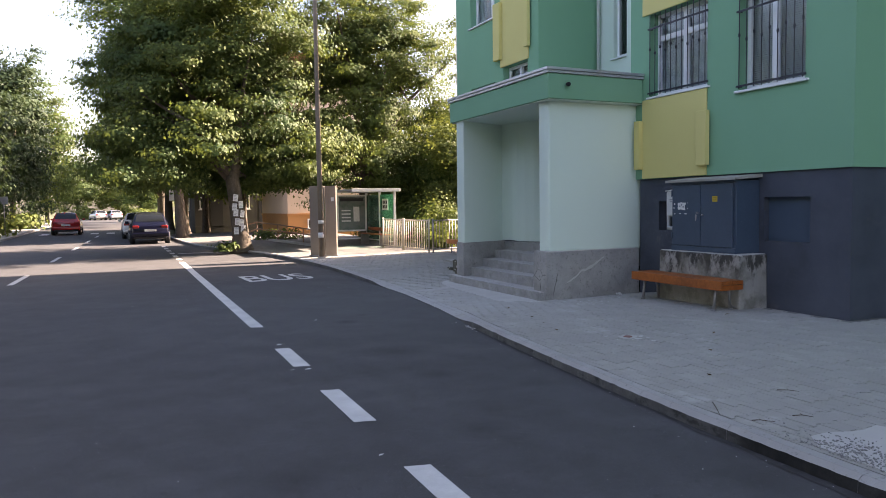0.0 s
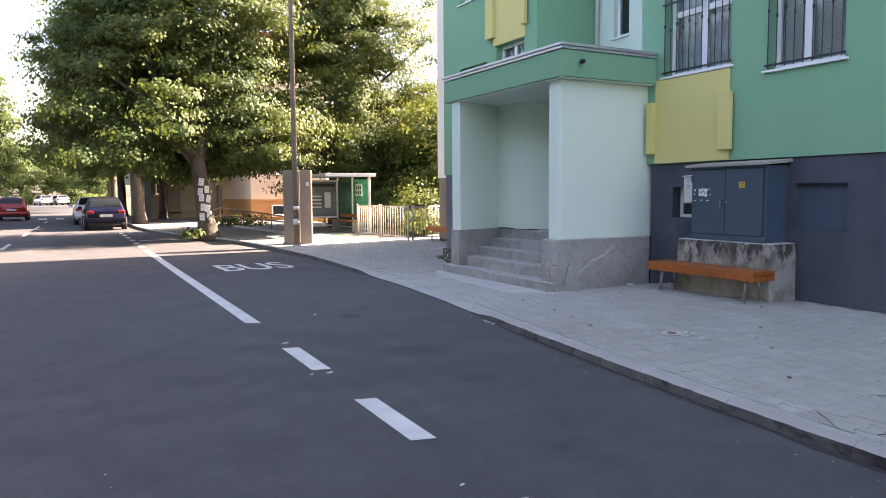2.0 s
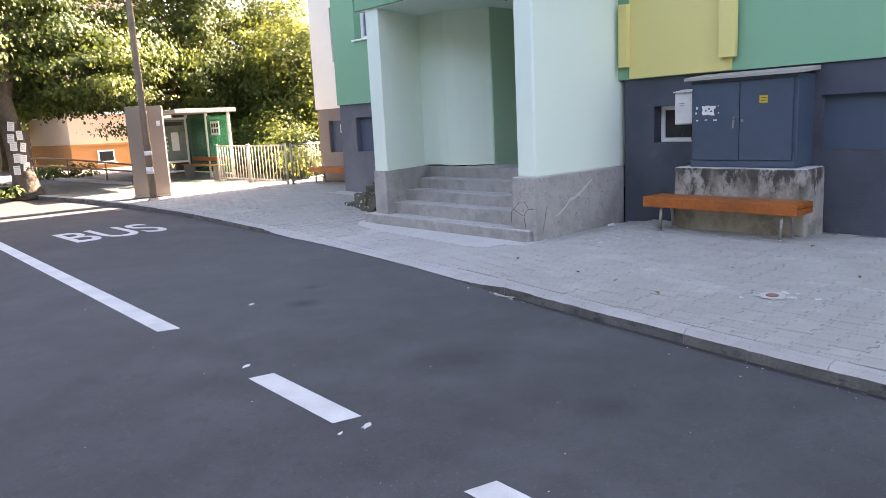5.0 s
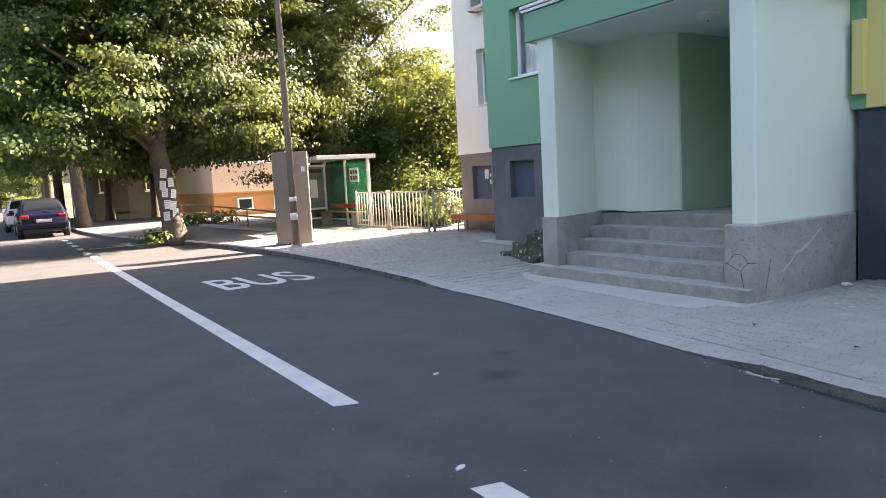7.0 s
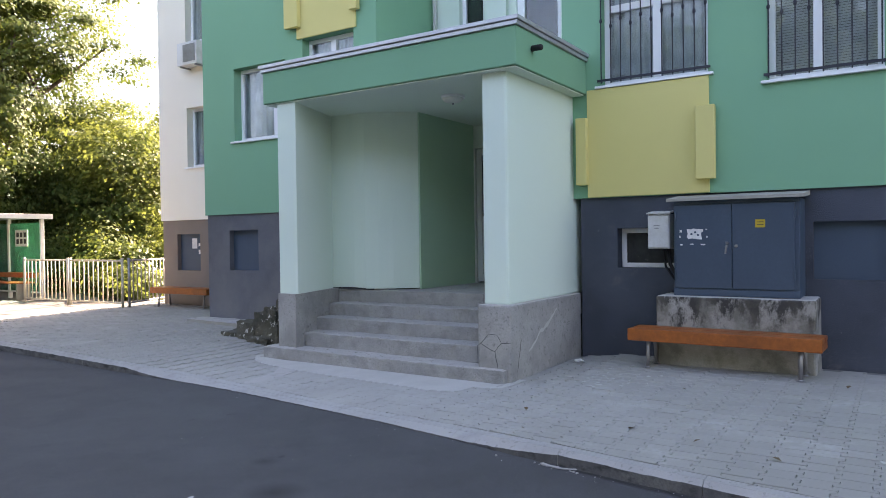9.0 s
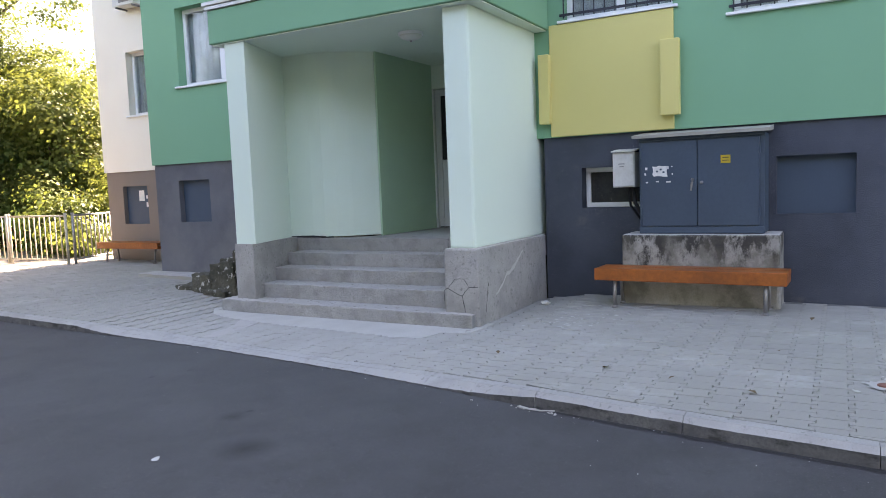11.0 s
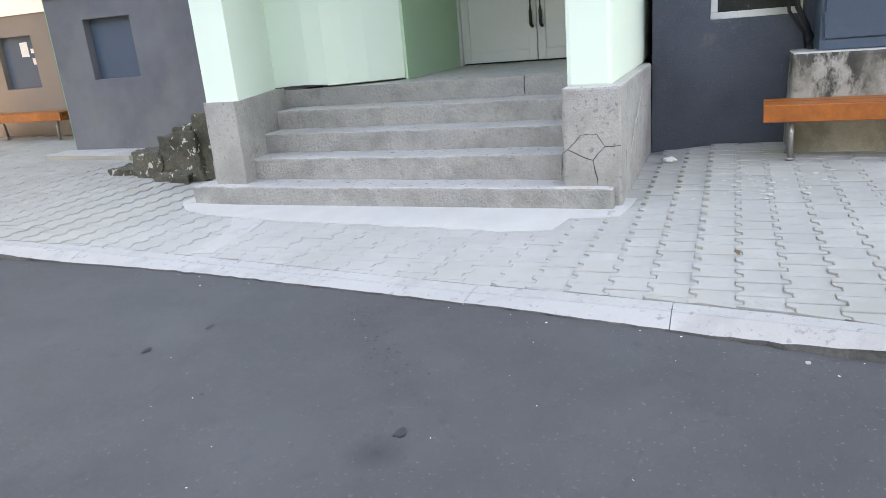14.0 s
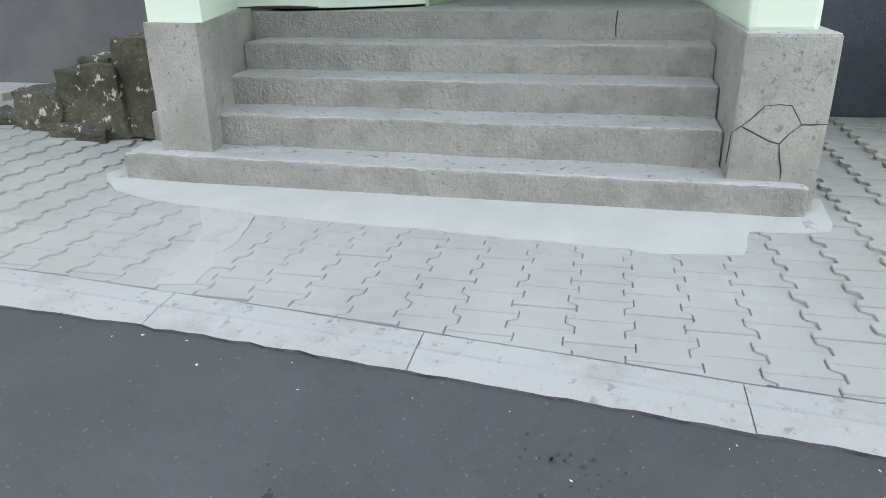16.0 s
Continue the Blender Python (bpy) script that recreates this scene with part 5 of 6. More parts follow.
shrub((5.3, 25.6, pave_z(5.6, 25.6)), (0.5, 0.35, 0.22), 16, 22, 0.14, 95, LEAF, "low weedy shoots at the foot of the tree", 0.12)
shrub((8.6, 32.6, pave_z(8.6, 32)), (1.6, 0.7, 0.3), 30, 25, 0.14, 96, LEAF, "low weeds beside the ramp", 0.2)
for k, (x, y) in enumerate(((5.0, 112), (3.4, 123), (-2.5, 123), (-5.2, 66), (-5.6, 50), (-5.9, 40))):
    shrub((x, y, rise(y)), (2.2, 1.6, 1.0), 36, 30, 0.3, 100 + k, LEAF_BRIGHT, "leafy hedge shrub at the far end of the street", 0.4)

# notices on the street tree's trunk
PRINT = material("faded_print", (0.33, 0.33, 0.34), 0.85, bump=0.0)
notice = thing("tree_notices", "white printed notices pinned round the tree trunk", "notices", (*T1, pave_z(*T1)))
for k in range(9):
    a = radians(-118 + 42 * (k % 2) + 6 * ((k * 7) % 3))
    z = 0.72 + 0.29 * (k // 2) + 0.04 * ((k * 5) % 3)
    lx, ly = -0.25 * (0.2 + 0.4 * z / 2.0), 0.04
    rr = 0.322 - 0.03 * z
    m = Matrix.Translation((lx + rr * math.cos(a), ly + rr * math.sin(a), z)) @ Matrix.Rotation(a + math.pi / 2, 4, "Z") @ Matrix.Rotation(radians(((k * 11) % 7 - 3) * 2.0 + 5), 4, "Y")
    part("sheet", box(-0.085, 0.085, -0.004, 0.004, -0.125, 0.125, 0, m), PAPER, notice)
    for j in range(4):
        wide = (0.055, 0.035, 0.05, 0.02)[(j + k) % 4]
        part("print_bar", box(-0.06, wide, -0.0055, -0.0045, 0.075 - 0.05 * j, 0.088 - 0.05 * j, 0, m), PRINT, notice)

# ---- left footway across the street ----
LEFT_KERB = -3.9
left = thing("kerb", "low pale kerb across the street", "kerb", (LEFT_KERB, 30, 0), kind="structure")
for k in range(-6, 40):
    y0 = 2.5 * k
    bm = prism([(-0.16, y0 + 0.01 - 30), (0, y0 + 0.01 - 30), (0, y0 + 2.49 - 30), (-0.16, y0 + 2.49 - 30)], [rise(y0) - 0.1] * 2 + [rise(y0 + 2.5) - 0.1] * 2, [rise(y0) + 0.12] * 2 + [rise(y0 + 2.5) + 0.12] * 2)
    part("kerb_stone", bm, KERB, left)
strip_sheet("pavement_left", [y for y in range(-20, 121, 2)], lambda y: (-6.4, -5.2, LEFT_KERB - 0.16), PAVER, "grey footway across the street", "pavement", 0.105)

# ---- houses beyond the bus stop ----
ORANGE = material("orange_render", (0.50, 0.25, 0.10), 0.9, dark=(0.42, 0.2, 0.08), grain=120, patch=0.8, amount=0.6, bump=0.3, stain=(0.34, 0.2, 0.11))
PALE = material("pale_pink_render", (0.66, 0.52, 0.40), 0.9, dark=(0.58, 0.45, 0.34), grain=120, patch=0.8, amount=0.5, bump=0.3)
GREY_WALL = material("grey_house_render", (0.075, 0.073, 0.072), 0.9, dark=(0.05, 0.048, 0.047), grain=120, patch=0.7, amount=0.6, bump=0.3)
TILE = material("roof_tile", (0.30, 0.12, 0.07), 0.85, dark=(0.2, 0.08, 0.05), amount=0.8, bump=0.5)


def house(label, x0, x1, y0, y1, z0, z_split, z1, low, high, front_windows, side_windows, door=None):
    h = thing("house", label, "house", (x0, y0, z0))
    o = Matrix.Translation((-x0, -y0, -z0))

    def p(name, bm, mat, lab="", parent=None):
        bm.transform(o)
        return part(name, bm, mat, parent or h, lab)
    p("base_wall", box(x0, x1, y0, y1, z0 - 0.4, z_split), low)
    p("band", box(x0 - 0.05, x1, y0 - 0.05, y1, z_split + 0.002, z_split + 0.1), low)
    p("upper_wall", box(x0, x1, y0, y1, z_split + 0.102, z1), high)
    p("roof", prism([(x0 - 0.5, y0 - 0.5), (x1 + 0.5, y0 - 0.5), (x1 + 0.5, y1 + 0.5), (x0 - 0.5, y1 + 0.5)], z1 + 0.002, z1 + 0.35), TILE)
    for a, b, c, d in front_windows:
        w = p("window", box(a, b, y0 - 0.05, y0 - 0.002, c, d), WHITE)
        p("pane", box(a + 0.07, b - 0.07, y0 - 0.056, y0 - 0.052, c + 0.07, d - 0.07), DARK_GLASS, "", w)
        p("sill", box(a - 0.08, b + 0.08, y0 - 0.12, y0 - 0.052, c - 0.06, c - 0.01), WHITE, "", w)
    for a, b, c, d in side_windows:
        w = p("window", box(x0 - 0.05, x0 - 0.002, a, b, c, d), WHITE)
        p("pane", box(x0 - 0.056, x0 - 0.052, a + 0.07, b - 0.07, c + 0.07, d - 0.07), DARK_GLASS, "", w)
    # black slabs stand in for the shade inside the doorways
    for a, b, c, d in door or ():
        p("door", box(a, b, y0 - 0.05, y0 - 0.003, c, d), INK_SHADE, "black slab painting the shade of an open doorway")
    return h


house("orange and pale pink house behind the street trees", 10.4, 14.6, 38.6, 46.0, -0.1, 1.28, 9.8, ORANGE, PALE,
      [(11.5, 12.25, 0.5, 1.08), (13.3, 14.0, 0.5, 1.08), (11.8, 13.2, 2.75, 4.25), (11.8, 13.2, 5.7, 7.2)],
      [(40, 41.2, 2.7, 4.1), (43.4, 44.6, 2.7, 4.1), (40, 41.2, 5.5, 6.9), (43.4, 44.6, 5.5, 6.9)])
house("grey house with dark doorways under the trees", 6.6, 16, 49.5, 60, 0.12, 0.45, 6.5, GREY_WALL, GREY_WALL,
      [(9.4, 10.2, 1.7, 2.8), (6.9, 7.25, 1.7, 2.5)], [(53, 54.2, 1.6, 2.9), (57, 58.2, 1.6, 2.9)], [(7.6, 8.4, 0.15, 2.5), (10.8, 11.8, 0.15, 2.4)])

# handrail of the ramp in front of the orange house
RUST = material("rusty_rail", (0.32, 0.2, 0.13), 0.6, 0.4, dark=(0.2, 0.1, 0.06), amount=0.9, grain=40, bump=0.2)
ramp_rail = thing("handrail", "brown metal handrail along the ramp", "handrail", (8.3, 30.2, pave_z(8.3, 30)))
RP = [(-0.55, 3.2, 0.0, 0.82), (-0.1, 0.6, 0.0, 0.74), (0.4, -2.0, -0.02, 0.62), (0.85, -4.4, -0.05, 0.5)]
for x, y, z, h in RP:
    bm = bmesh.new()
    tube(bm, [(x, y, z), (x, y, h)], 0.028, 8)
    part("post", bm, RUST, ramp_rail, smooth=True)
for k in (0, 0.38):
    bm = bmesh.new()
    tube(bm, [(-0.8, 3.9, 0.72 - k)] + [(x, y, h - k * h) for x, y, z, h in RP], 0.03, 8)
    part("rail", bm, RUST, ramp_rail, smooth=True)
structure("ramp_edge", prism([(7.75, 34), (8.55, 26.0), (8.75, 26.0), (7.95, 34)], [0.05, 0.03, 0.03, 0.05], [0.31, 0.26, 0.26, 0.31]), KERB, "low concrete edge of the ramp", "edge")


# ---- cars ----
def car(label, at, paint, length=4.2, width=1.74, height=1.46, turn=0.0):
    """A parked hatchback; its tail is at y = 0, it points along +y."""
    c = thing("car", label, "car", at)
    c.rotation_euler = (0, 0, radians(turn))
    hw, H = width / 2, height
    ys = [0, .012, .03, .05, .075, .1, .13, .17, .22, .3, .4, .5, .57, .62, .66, .7, .74, .78, .84, .9, .95, .98, 1.0]
    at_y = lambda y, tab: float(np.interp(y, [q[0] for q in tab], [q[1] for q in tab]))
    WIDTH = ((0, .84), (.03, .93), (.1, .98), (.2, 1), (.7, 1), (.85, .97), (.95, .9), (1, .74))
    LOW = ((0, .34), (.03, .27), (.12, .22), (.8, .2), (.95, .24), (1, .34))
    BELT = ((0, .78), (.012, .86), (.05, .93), (.2, .95), (.5, .92), (.75, .89), (.84, .83), (.95, .7), (1, .58))
    ROOF = ((0, .80), (.012, .9), (.03, .97), (.05, 1.06), (.075, H - .22), (.1, H - .11), (.13, H - .04), (.17, H - .01), (.25, H), (.45, H - .005), (.57, H - .05), (.62, H - .12), (.74, .95), (.78, .90), (.84, .85), (.95, .72), (1, .6))
    grid = []
    for y in ys:
        w, lo, belt, top = at_y(y, WIDTH) * hw, at_y(y, LOW), at_y(y, BELT), at_y(y, ROOF)
        f = min(1.0, max(0.0, (top - belt) / (H - .95)))
        tw = w * .9 * (1 - f) + .66 * hw * f
        half = [(0, lo), (w * .84, lo), (w * .96, lo + .09), (w, (lo + belt) / 2), (w * .985, belt - .07), (w * .93, belt - .005),
                (tw + (w * .93 - tw) * .12, top - (top - belt) * .16 - .002), (tw * .9, top - .015 * f - .001), (tw * .5, top + .012 * f), (0, top + .02 * f)]
        grid.append([(x, y * length, z) for x, z in half] + [(-x, y * length, z) for x, z in half[-2:0:-1]])
    n = len(grid[0])

    def shell(keep, lift, closed=False):
        bm = bmesh.new()
        made = {}

        def vert(i, k):
            k %= n
            if (i, k) not in made:
                made[i, k] = bm.verts.new(grid[i][k])
            return made[i, k]
        for i in range(len(ys) - 1):
            for k in range(n):
                if keep(i, k):
                    bm.faces.new((vert(i, k), vert(i, k + 1), vert(i + 1, k + 1), vert(i + 1, k)))
        if closed:
            bm.faces.new([vert(0, k) for k in range(n)])
            bm.faces.new([vert(len(ys) - 1, k) for k in range(n)][::-1])
        bmesh.ops.recalc_face_normals(bm, faces=bm.faces)
        bm.normal_update()
        if lift:
            mid_p = Vector((0, length * .4, .8))
            for v in bm.verts:
                d = v.normal if v.normal.dot(v.co - mid_p) > 0 else -v.normal
                v.co += d * lift
        return bm
    part("body", shell(lambda i, k: True, 0, True), paint, c, smooth=True)
    part("rear_window", shell(lambda i, k: 3 <= i < 6 and 7 <= k <= 10, .008), CAR_GLASS, c, "dark rear window", True)
    part("windscreen", shell(lambda i, k: 13 <= i < 16 and 7 <= k <= 10, .008), CAR_GLASS, c, "", True)
    for side in (5, n - 6):
        for i0, i1 in ((6, 8), (8, 11), (11, 14)):
            part("side_window", shell(lambda i, k: i0 <= i < i1 and k == side, .008), CAR_GLASS, c, "", True)
    for sx in (-1, 1):
        part("tail_light", box(sx * hw * .71 - .15, sx * hw * .71 + .15, -.012, .12, .74, .89, .04), TAIL, c, "red tail light")
        part("head_light", box(sx * hw * .6 - .15, sx * hw * .6 + .15, length - .16, length - .02, .56, .68, .03), LENS, c)
        part("mirror", box(sx * (hw + .07) - .09, sx * (hw + .07) + .09, length * .66, length * .66 + .1, .93, 1.06, .03), paint, c)
        for y in (length * .17, length * .8):
            w = bmesh.new()
            tube(w, [(sx * (hw - .22), y, .31), (sx * (hw - .2), y, .31), (sx * (hw - .02), y, .31), (sx * (hw + .006), y, .31)], [.27, .31, .31, .27], 20)
            wh = part("wheel", w, BLACK, c, "black tyre", True)
            w = bmesh.new()
            tube(w, [(sx * (hw - .03), y, .31), (sx * (hw + .012), y, .31)], [.2, .17], 16)
            part("rim", w, STEEL, wh)
    part("bumper", box(-hw * .93, hw * .93, -.05, .14, .36, .56, .06), paint, c)
    part("bumper_shade", box(-hw * .8, hw * .8, -.03, .12, .25, .355, .02), BLACK, c)
    part("rear_wiper", box(-.02, .3, .1, .12, .99, 1.005), BLACK, c)
    part("number_plate", box(-.26, .26, -.066, -.052, .6, .71, .004), PAPER, c, "white number plate")
    return c


TAIL = material("red_lamp_plastic", (0.30, 0.02, 0.02), 0.2, bump=0)
BLUE_PAINT = material("dark_blue_car_paint", (0.005, 0.006, 0.018), 0.25, 0.0, spec=0.3, bump=0, amount=0.2)
WHITE_CAR = material("white_car_paint", (0.55, 0.56, 0.57), 0.22, spec=0.6, bump=0, amount=0.2)
RED_PAINT = material("red_car_paint", (0.42, 0.018, 0.018), 0.2, spec=0.6, bump=0, amount=0.2)
SILVER = material("silver_car_paint", (0.45, 0.45, 0.44), 0.25, 0.5, bump=0, amount=0.2)
car("dark blue estate car parked at the kerb", (3.15, 35.3, rise(36)), BLUE_PAINT, 4.4, 1.78, 1.5)
car("white hatchback parked ahead of the blue car", (2.85, 42.0, rise(43)), WHITE_CAR, 4.0, 1.7, 1.45)
car("red hatchback on the road", (-1.2, 51.0, rise(52)), RED_PAINT, 4.1, 1.76, 1.46)
car("silver car parked far along the street", (0.2, 112, rise(113)), SILVER, 4.2, 1.74, 1.42, 15)
car("pale car parked far along the street", (2.2, 112, rise(113)), WHITE_CAR, 4.2, 1.74, 1.42, 15)


# ---- signs ----
def sign(at, height, plate_w, plate_h, label, mat, turn=0.0):
    s = thing("road_sign", label, "road sign", at, "road signs")
    s.rotation_euler = (0, 0, radians(turn))
    bm = bmesh.new()
    tube(bm, [(0, 0, 0), (0, 0, height)], 0.03, 8)
    part("post", bm, STEEL, s, smooth=True)
    part("plate", box(-plate_w / 2, plate_w / 2, -0.045, -0.033, height - plate_h, height, 0.0), mat, s)
    return s


sign((-4.4, 49.5, rise(49.5) + 0.1), 2.4, 0.45, 0.45, "square road sign seen from behind", STEEL)
sign((4.75, 41.5, rise(41.5) + 0.1), 2.6, 0.6, 0.6, "square crossing sign on a thin post", PAPER)

# ---- traces on the pavement and road ----
def blot(bm, x, y, z, r, seed, squash=1.0, turn=0.0, n=11):
    vs = []
    for k in range(n):
        a = 2 * math.pi * k / n
        q = r * (0.75 + 0.5 * noise.noise(Vector((seed * 1.7, k * 0.9, 2.0))))
        px, py = q * math.cos(a), q * squash * math.sin(a)
        vs.append(bm.verts.new((x + px * math.cos(turn) - py * math.sin(turn), y + px * math.sin(turn) + py * math.cos(turn), z)))
    bm.faces.new(vs)


rng = np.random.default_rng(5)
bm = bmesh.new()
for k in range(70):
    x, y = 8.5 + rng.normal() * 0.26, 8.05 + rng.normal() * 0.22
    blot(bm, x, y, pave_z(x, y) + 0.0045, rng.uniform(0.008, 0.04), k, rng.uniform(0.3, 0.9), rng.uniform(0, 3))
for k in range(14):
    x, y = 6.97 + rng.normal() * 0.18, 5.3 + rng.normal() * 0.15
    blot(bm, x, y, pave_z(x, y) + 0.0045, rng.uniform(0.01, 0.06), k + 70, rng.uniform(0.3, 0.9), rng.uniform(0, 3))
tagged(solid("cement_splashes", bm, CEMENT, "pale dried cement splashes on the pavers", "stain"), kind="stuff")
bm = bmesh.new()
for k in range(260):
    x, y = rng.uniform(0.5, 6.0), rng.uniform(-1, 13.5)
    if x < kerb_x(y) - 0.05:
        blot(bm, x, y, 0.004, rng.uniform(0.003, 0.008), k, rng.uniform(0.2, 0.9), rng.uniform(0, 3), 6)
for k in range(90):
    y = rng.uniform(0, 13)
    x = kerb_x(y) - abs(rng.normal()) * 0.12 - 0.02
    blot(bm, x, y, 0.006, rng.uniform(0.003, 0.01), k, rng.uniform(0.2, 0.9), rng.uniform(0, 3), 6)
tagged(solid("road_grit", bm, PAPER, "tiny pale scraps and grit on the asphalt", "litter"), kind="stuff")
bm = bmesh.new()
for x, y, r in ((5.77, 10.66, 0.035), (5.48, 10.79, 0.04), (5.1, 9.3, 0.045)):
    blot(bm, x, y, 0.005, r, x * 9, 0.6)
for k in range(60):
    f = rng.uniform(0, 1)
    x, y = 6.1 - 0.6 * f + rng.normal() * 0.04, 10.0 - 0.5 * f + rng.normal() * 0.06
    blot(bm, x, y, 0.005, rng.uniform(0.004, 0.013), k, 0.7)
for k in range(70):
    x, y = rng.uniform(3.5, 6.0), rng.uniform(3, 12)
    if x < kerb_x(y) - 0.05:
        blot(bm, x, y, 0.0045, rng.uniform(0.004, 0.014), k + 9, 0.7)
tagged(solid("tar_spots", bm, INK_SHADE, "small black tar spots on the asphalt", "stain"), kind="stuff")
for x, y, r in ((3.316, 7.526, 0.055), (3.302, 6.049, 0.055), (3.145, 6.074, 0.03), (4.2, 9.17, 0.05), (3.1, 3.3, 0.03)):
    bm = bmesh.new()
    blot(bm, x, y, 0.005, r, x * 5, 0.5, 0.5)
    solid("paint_spot", bm, WHITE_PAINT, "small white paint spot on the asphalt", "paint spot", "paint spots", "structure")
# broken cement at the kerb ramp and a rough cement patch by the near kerb
apron("cement_patch", ragged([(5.62, 2.05), (6.2, 2.0), (6.3, 1.5), (6.1, 0.9), (5.5, 0.9), (5.45, 1.5)], 0.05) + [(5.5, 1.9)], "rough crumbled cement patch in the pavers", 0.004, PALE_CEMENT)
bm = bmesh.new()
for cx, cy, ra, rb, a0, a1 in ((5.935, 7.46, 0.06, 0.16, 120, 250), (5.93, 7.5, 0.04, 0.09, 100, 220)):
    tube(bm, [(cx + ra * math.cos(radians(a)), cy + rb * math.sin(radians(a)), 0.006 + 0.004 * noise.noise(Vector((a * 0.05, cx, 0)))) for a in range(a0, a1, 12)],
         [0.006 + 0.003 * noise.noise(Vector((a * 0.09, cy, 3))) for a in range(a0, a1, 12)], 6)
for k in range(14):
    y, r = 7.5 + rng.normal() * 0.14, rng.uniform(0.003, 0.008)
    bm_box(bm, -r, r, -r * 0.8, r * 0.8, 0, r, 0, Matrix.Translation((kerb_x(y) - 0.03 - abs(rng.normal()) * 0.03, y, 0.0)) @ Matrix.Rotation(rng.uniform(0, 6), 4, "Z"))
tagged(solid("broken_cement", bm, PALE_CEMENT, "broken pale cement crumbs at the kerb joint", "cement"), kind="stuff")
# a small valve cap and loose gravel
RED_CAP = material("worn_red_iron", (0.24, 0.1, 0.075), 0.7, dark=(0.14, 0.06, 0.045), grain=60, patch=20, amount=0.9, bump=0.4)
VX, VY = 6.87, 5.40
valve = thing("valve_cover", "small worn red valve cover in a cement ring", "valve cover", (VX, VY, pave_z(VX, VY)))
bm = bmesh.new()
blot(bm, 0, 0, 0.007, 0.16, 4.2, 0.9, 0.3, 24)
part("cement_ring", bm, PALE_CEMENT, valve)
bm = bmesh.new()
tube(bm, [(0, 0, -0.01), (0, 0, 0.012), (0, 0, 0.016)], [0.05, 0.05, 0.043], 20)
part("cap", bm, RED_CAP, valve, "worn red iron cap")
bm = bmesh.new()
for k in range(900):
    x, y = 5.55 + rng.normal() * 0.16, 1.62 + rng.normal() * 0.24
    if x > kerb_back(y) + 0.03:
        r = rng.uniform(0.002, 0.0058)
        bm_box(bm, -r, r, -r * 0.8, r * 0.8, -r * 0.6, r * 0.6, 0, Matrix.Translation((x, y, pave_z(x, y) + 0.006 + r * 0.4)) @ Matrix.Rotation(rng.uniform(0, 6), 4, "Z") @ Matrix.Rotation(rng.uniform(-0.5, 0.5), 4, "X"))
GRAVEL = material("grey_gravel", (0.3, 0.295, 0.285), 0.95, dark=(0.2, 0.197, 0.19), grain=40, patch=12, amount=0.7, vary=0.6, bump=0.4)
tagged(solid("loose_gravel", bm, GRAVEL, "loose grey gravel beside the crumbled kerb", "gravel"), kind="stuff")
# thin dry twigs on the pavers
TWIG = material("dry_twig", (0.09, 0.07, 0.055), 0.9, bump=0.3)
for pts in (((5.565, 2.476), (5.61, 2.44), (5.677, 2.373)), ((5.905, 2.42), (5.96, 2.385), (6.006, 2.322)), ((5.673, 2.943), (5.58, 2.82), (5.46, 2.66)), ((6.393, 2.963), (6.45, 2.90), (6.503, 2.845))):
    bm = bmesh.new()
    tube(bm, [(x, y, pave_z(x, y) + 0.008 + 0.006 * (k == 1)) for k, (x, y) in enumerate(pts)], [0.004, 0.0035, 0.002], 5)
    mx, my = pts[1]
    tube(bm, [(mx, my, pave_z(mx, my) + 0.012), (mx + 0.035, my + 0.045, pave_z(mx, my) + 0.011)], [0.0025, 0.0015], 5)
    solid("twig", bm, TWIG, "thin dry forked twig lying on the pavers", "twig", "twigs")
# dead leaves and a crumpled paper
DRY = material("dry_leaf", (0.12, 0.08, 0.04), 0.8, bump=0.2)
pts = np.array([[x, y, pave_z(x, y) + 0.012] for x, y in ((6.42, 6.19), (6.69, 7.18), (6.6, 6.68), (7.6, 6.1), (8.2, 7.2), (7.1, 4.4), (6.3, 3.6), (7.9, 5.1), (6.9, 8.2), (8.9, 5.9))])
nrm = np.tile([0.1, 0.0, 1.0], (len(pts), 1))
fallen = new("fallen_leaves", leaf_mesh("fallen_leaves", leaves(pts, nrm, 0.06, rng), DRY))
fallen.data.transform(Matrix.Translation((0, 0, 0.008)))
tagged(fallen, "few dry brown leaves fallen on the pavers", "leaves", kind="stuff")
bm = bmesh.new()
bmesh.ops.create_icosphere(bm, subdivisions=2, radius=0.045)
for v in bm.verts:
    v.co = v.co * (1 + 0.5 * noise.noise(v.co * 30)) * 1.2
    v.co.z *= 0.5
bm.transform(Matrix.Translation((9.4, 8.72, pave_z(9.4, 8.7) + 0.022)))
solid("crumpled_paper", bm, PAPER, "crumpled white paper on the pavers by the plinth", "litter")
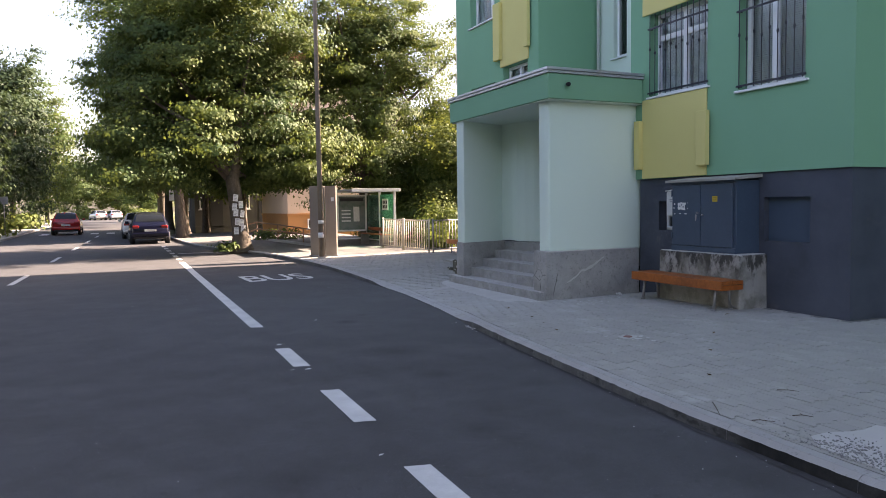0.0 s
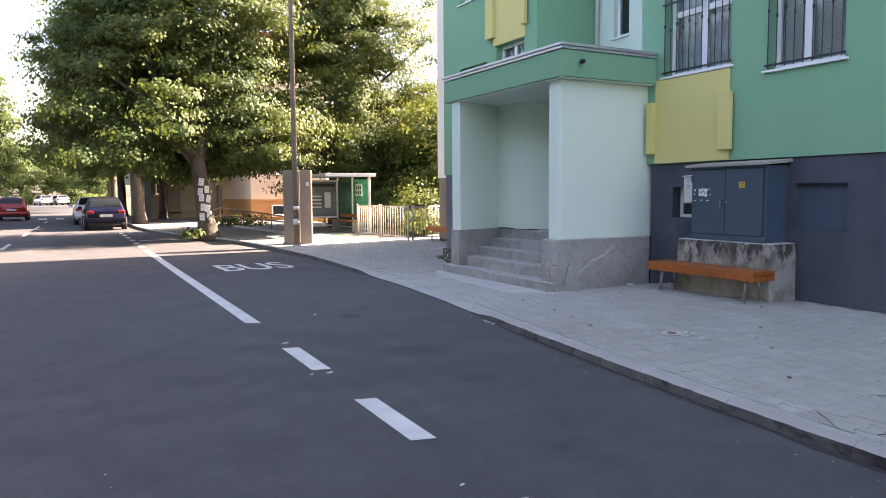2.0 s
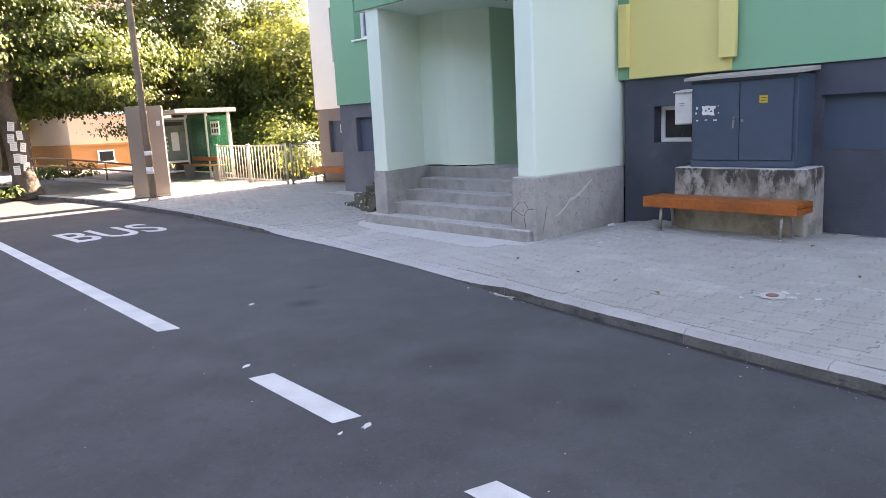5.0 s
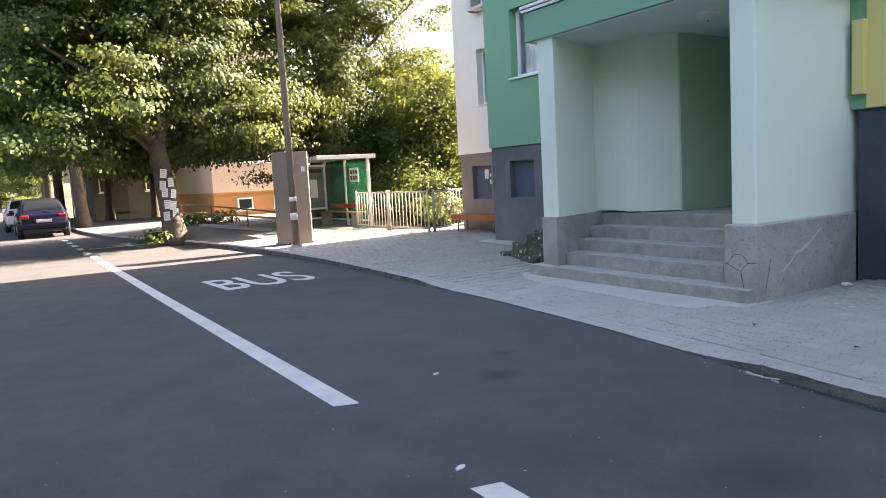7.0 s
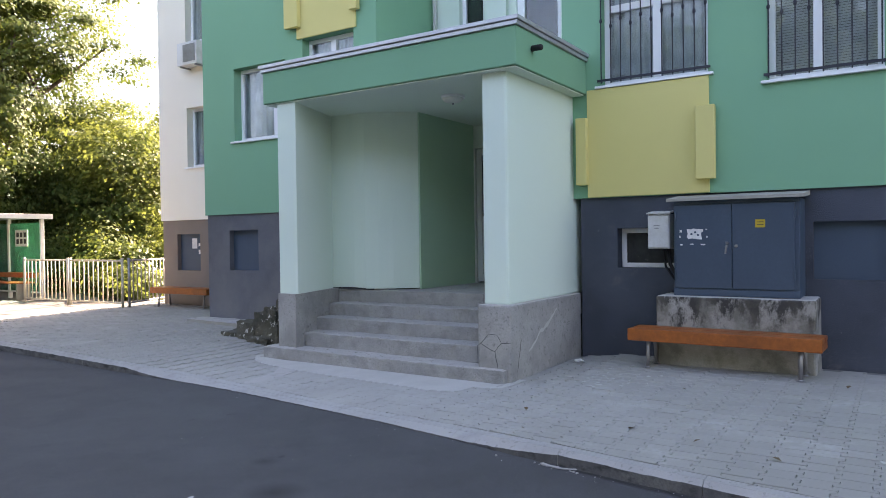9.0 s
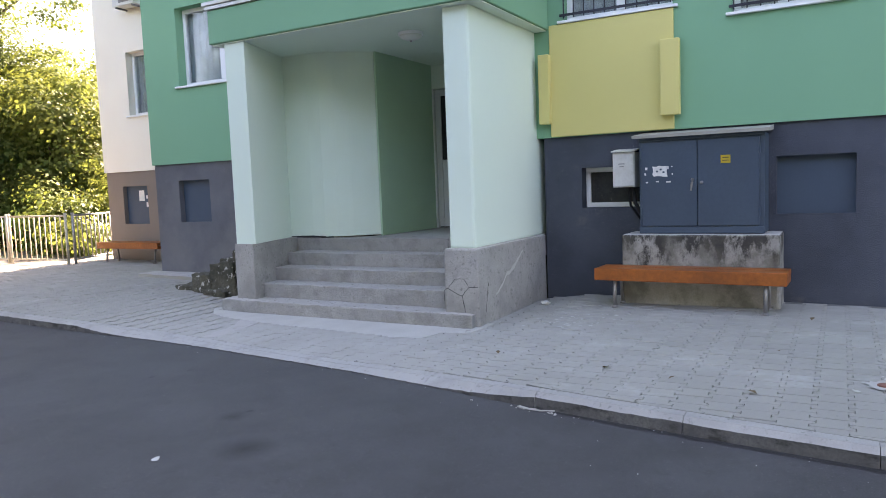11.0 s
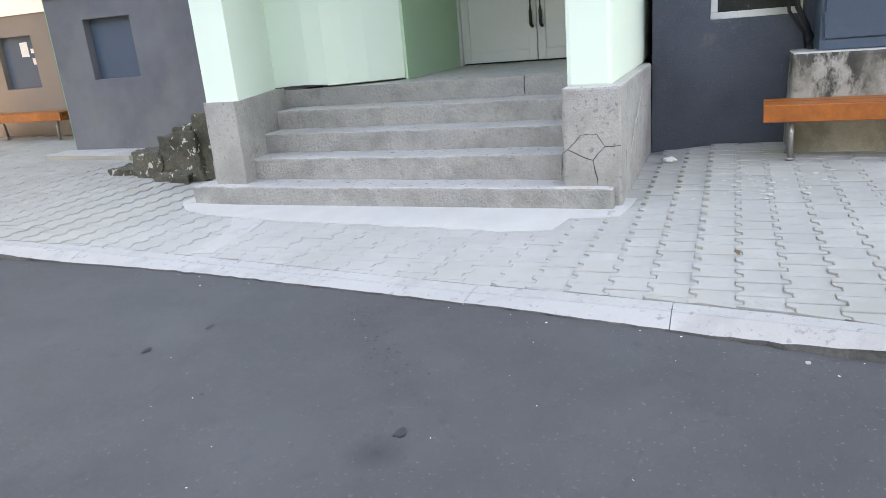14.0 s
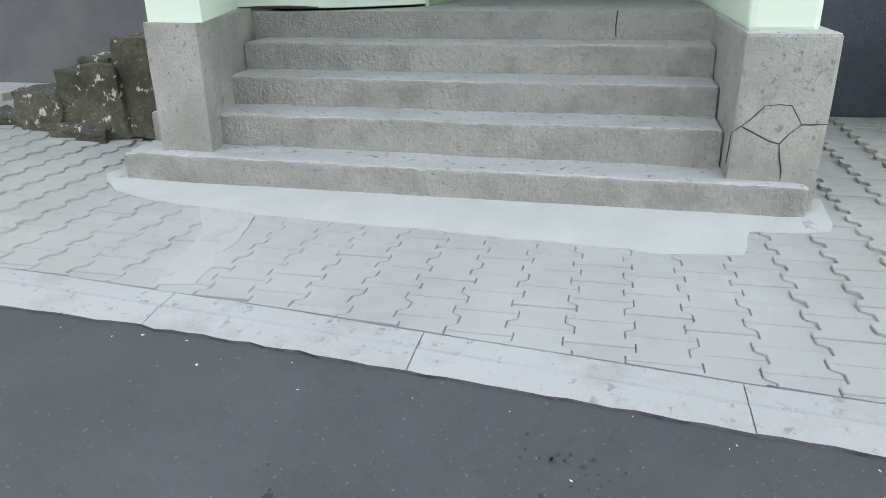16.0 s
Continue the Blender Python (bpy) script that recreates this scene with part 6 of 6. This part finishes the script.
# ---- interlocking pavers ----
PITCH_Y, PITCH_X, WAVE, GAP = 0.2, 0.165, 0.017, 0.0018
SIDE = [(0.0, -1), (0.035, -1), (0.055, 1), (0.11, 1), (0.13, -1), (0.165, -1)]
outline = [(x * (1 - 2 * GAP / PITCH_X) + GAP, s * WAVE + GAP) for x, s in SIDE] + [(x * (1 - 2 * GAP / PITCH_X) + GAP, PITCH_Y - s * WAVE - GAP) for x, s in SIDE[::-1]]
outline = [(x - PITCH_X / 2, y - PITCH_Y / 2) for x, y in outline]
inner = [(x * 0.965, y * 0.972) for x, y in outline]
N = len(outline)
p_verts = np.array([(x, y, 0.0) for x, y in inner] + [(x, y, -0.004) for x, y in outline] + [(x, y, -0.03) for x, y in outline])
p_faces = [list(range(N))] + [[k, N + k, N + (k + 1) % N, (k + 1) % N][::-1] for k in range(N)] + [[N + k, 2 * N + k, 2 * N + (k + 1) % N, N + (k + 1) % N][::-1] for k in range(N)]
stone_mesh = bpy.data.meshes.new("paver")
stone_mesh.from_pydata([tuple(v) for v in p_verts], [], p_faces)
stone_mesh.materials.append(PAVER)
walkway = thing("paved_footway", "grey interlocking concrete pavers of the footway", "pavers", (7.3, 9.6, 0.05), kind="structure")
near_count, far_v, far_f = 0, [], []
prng = np.random.default_rng(21)
for j in range(int((20.6 + 6) / PITCH_Y)):
    y = -6 + (j + 0.5) * PITCH_Y
    x = 5.0 + (PITCH_X / 2 if j % 2 else 0.0)
    right = 13.4 if y < 4.85 else 9.99 if y < 16.2 else CREAM_X - 0.02
    while x < right - 0.05:
        whole = x - PITCH_X / 2 > kerb_back(y) + 0.03
        cut = not whole and x + PITCH_X / 2 > kerb_back(y) + 0.03
        if (whole or cut) and not (x > 7.98 and 8.98 < y < 12.5) and not (x > P_FRONT - 0.1 and 8.9 < y < 9.0):
            z = pave_z(x, y) + prng.normal() * 0.0016
            if whole and near_count < 300 and 6.3 < x < 8.1 and 8.3 < y < 12.6:
                near_count += 1
                ob = new("paver", stone_mesh)
                ob.parent, ob.location = walkway, (x - 7.3, y - 9.6, z - 0.05)
                ob.rotation_euler = (prng.normal() * 0.006, prng.normal() * 0.006, 0)
            else:
                b = len(far_v) * len(p_verts)
                v = p_verts + np.array([x - 7.3, y - 9.6, z - 0.05])
                if cut:
                    v[:, 0] = np.maximum(v[:, 0], [kerb_back(q + 9.6) + 0.013 - 7.3 for q in v[:, 1]])
                far_v.append(v)
                far_f += [[i + b for i in f] for f in p_faces]
        x += PITCH_X
me = bpy.data.meshes.new("pavers")
me.from_pydata(np.concatenate(far_v).tolist(), [], far_f)
me.materials.append(PAVER)
rest = new("pavers", me)
rest.parent = walkway
tagged(rest, kind="stuff")
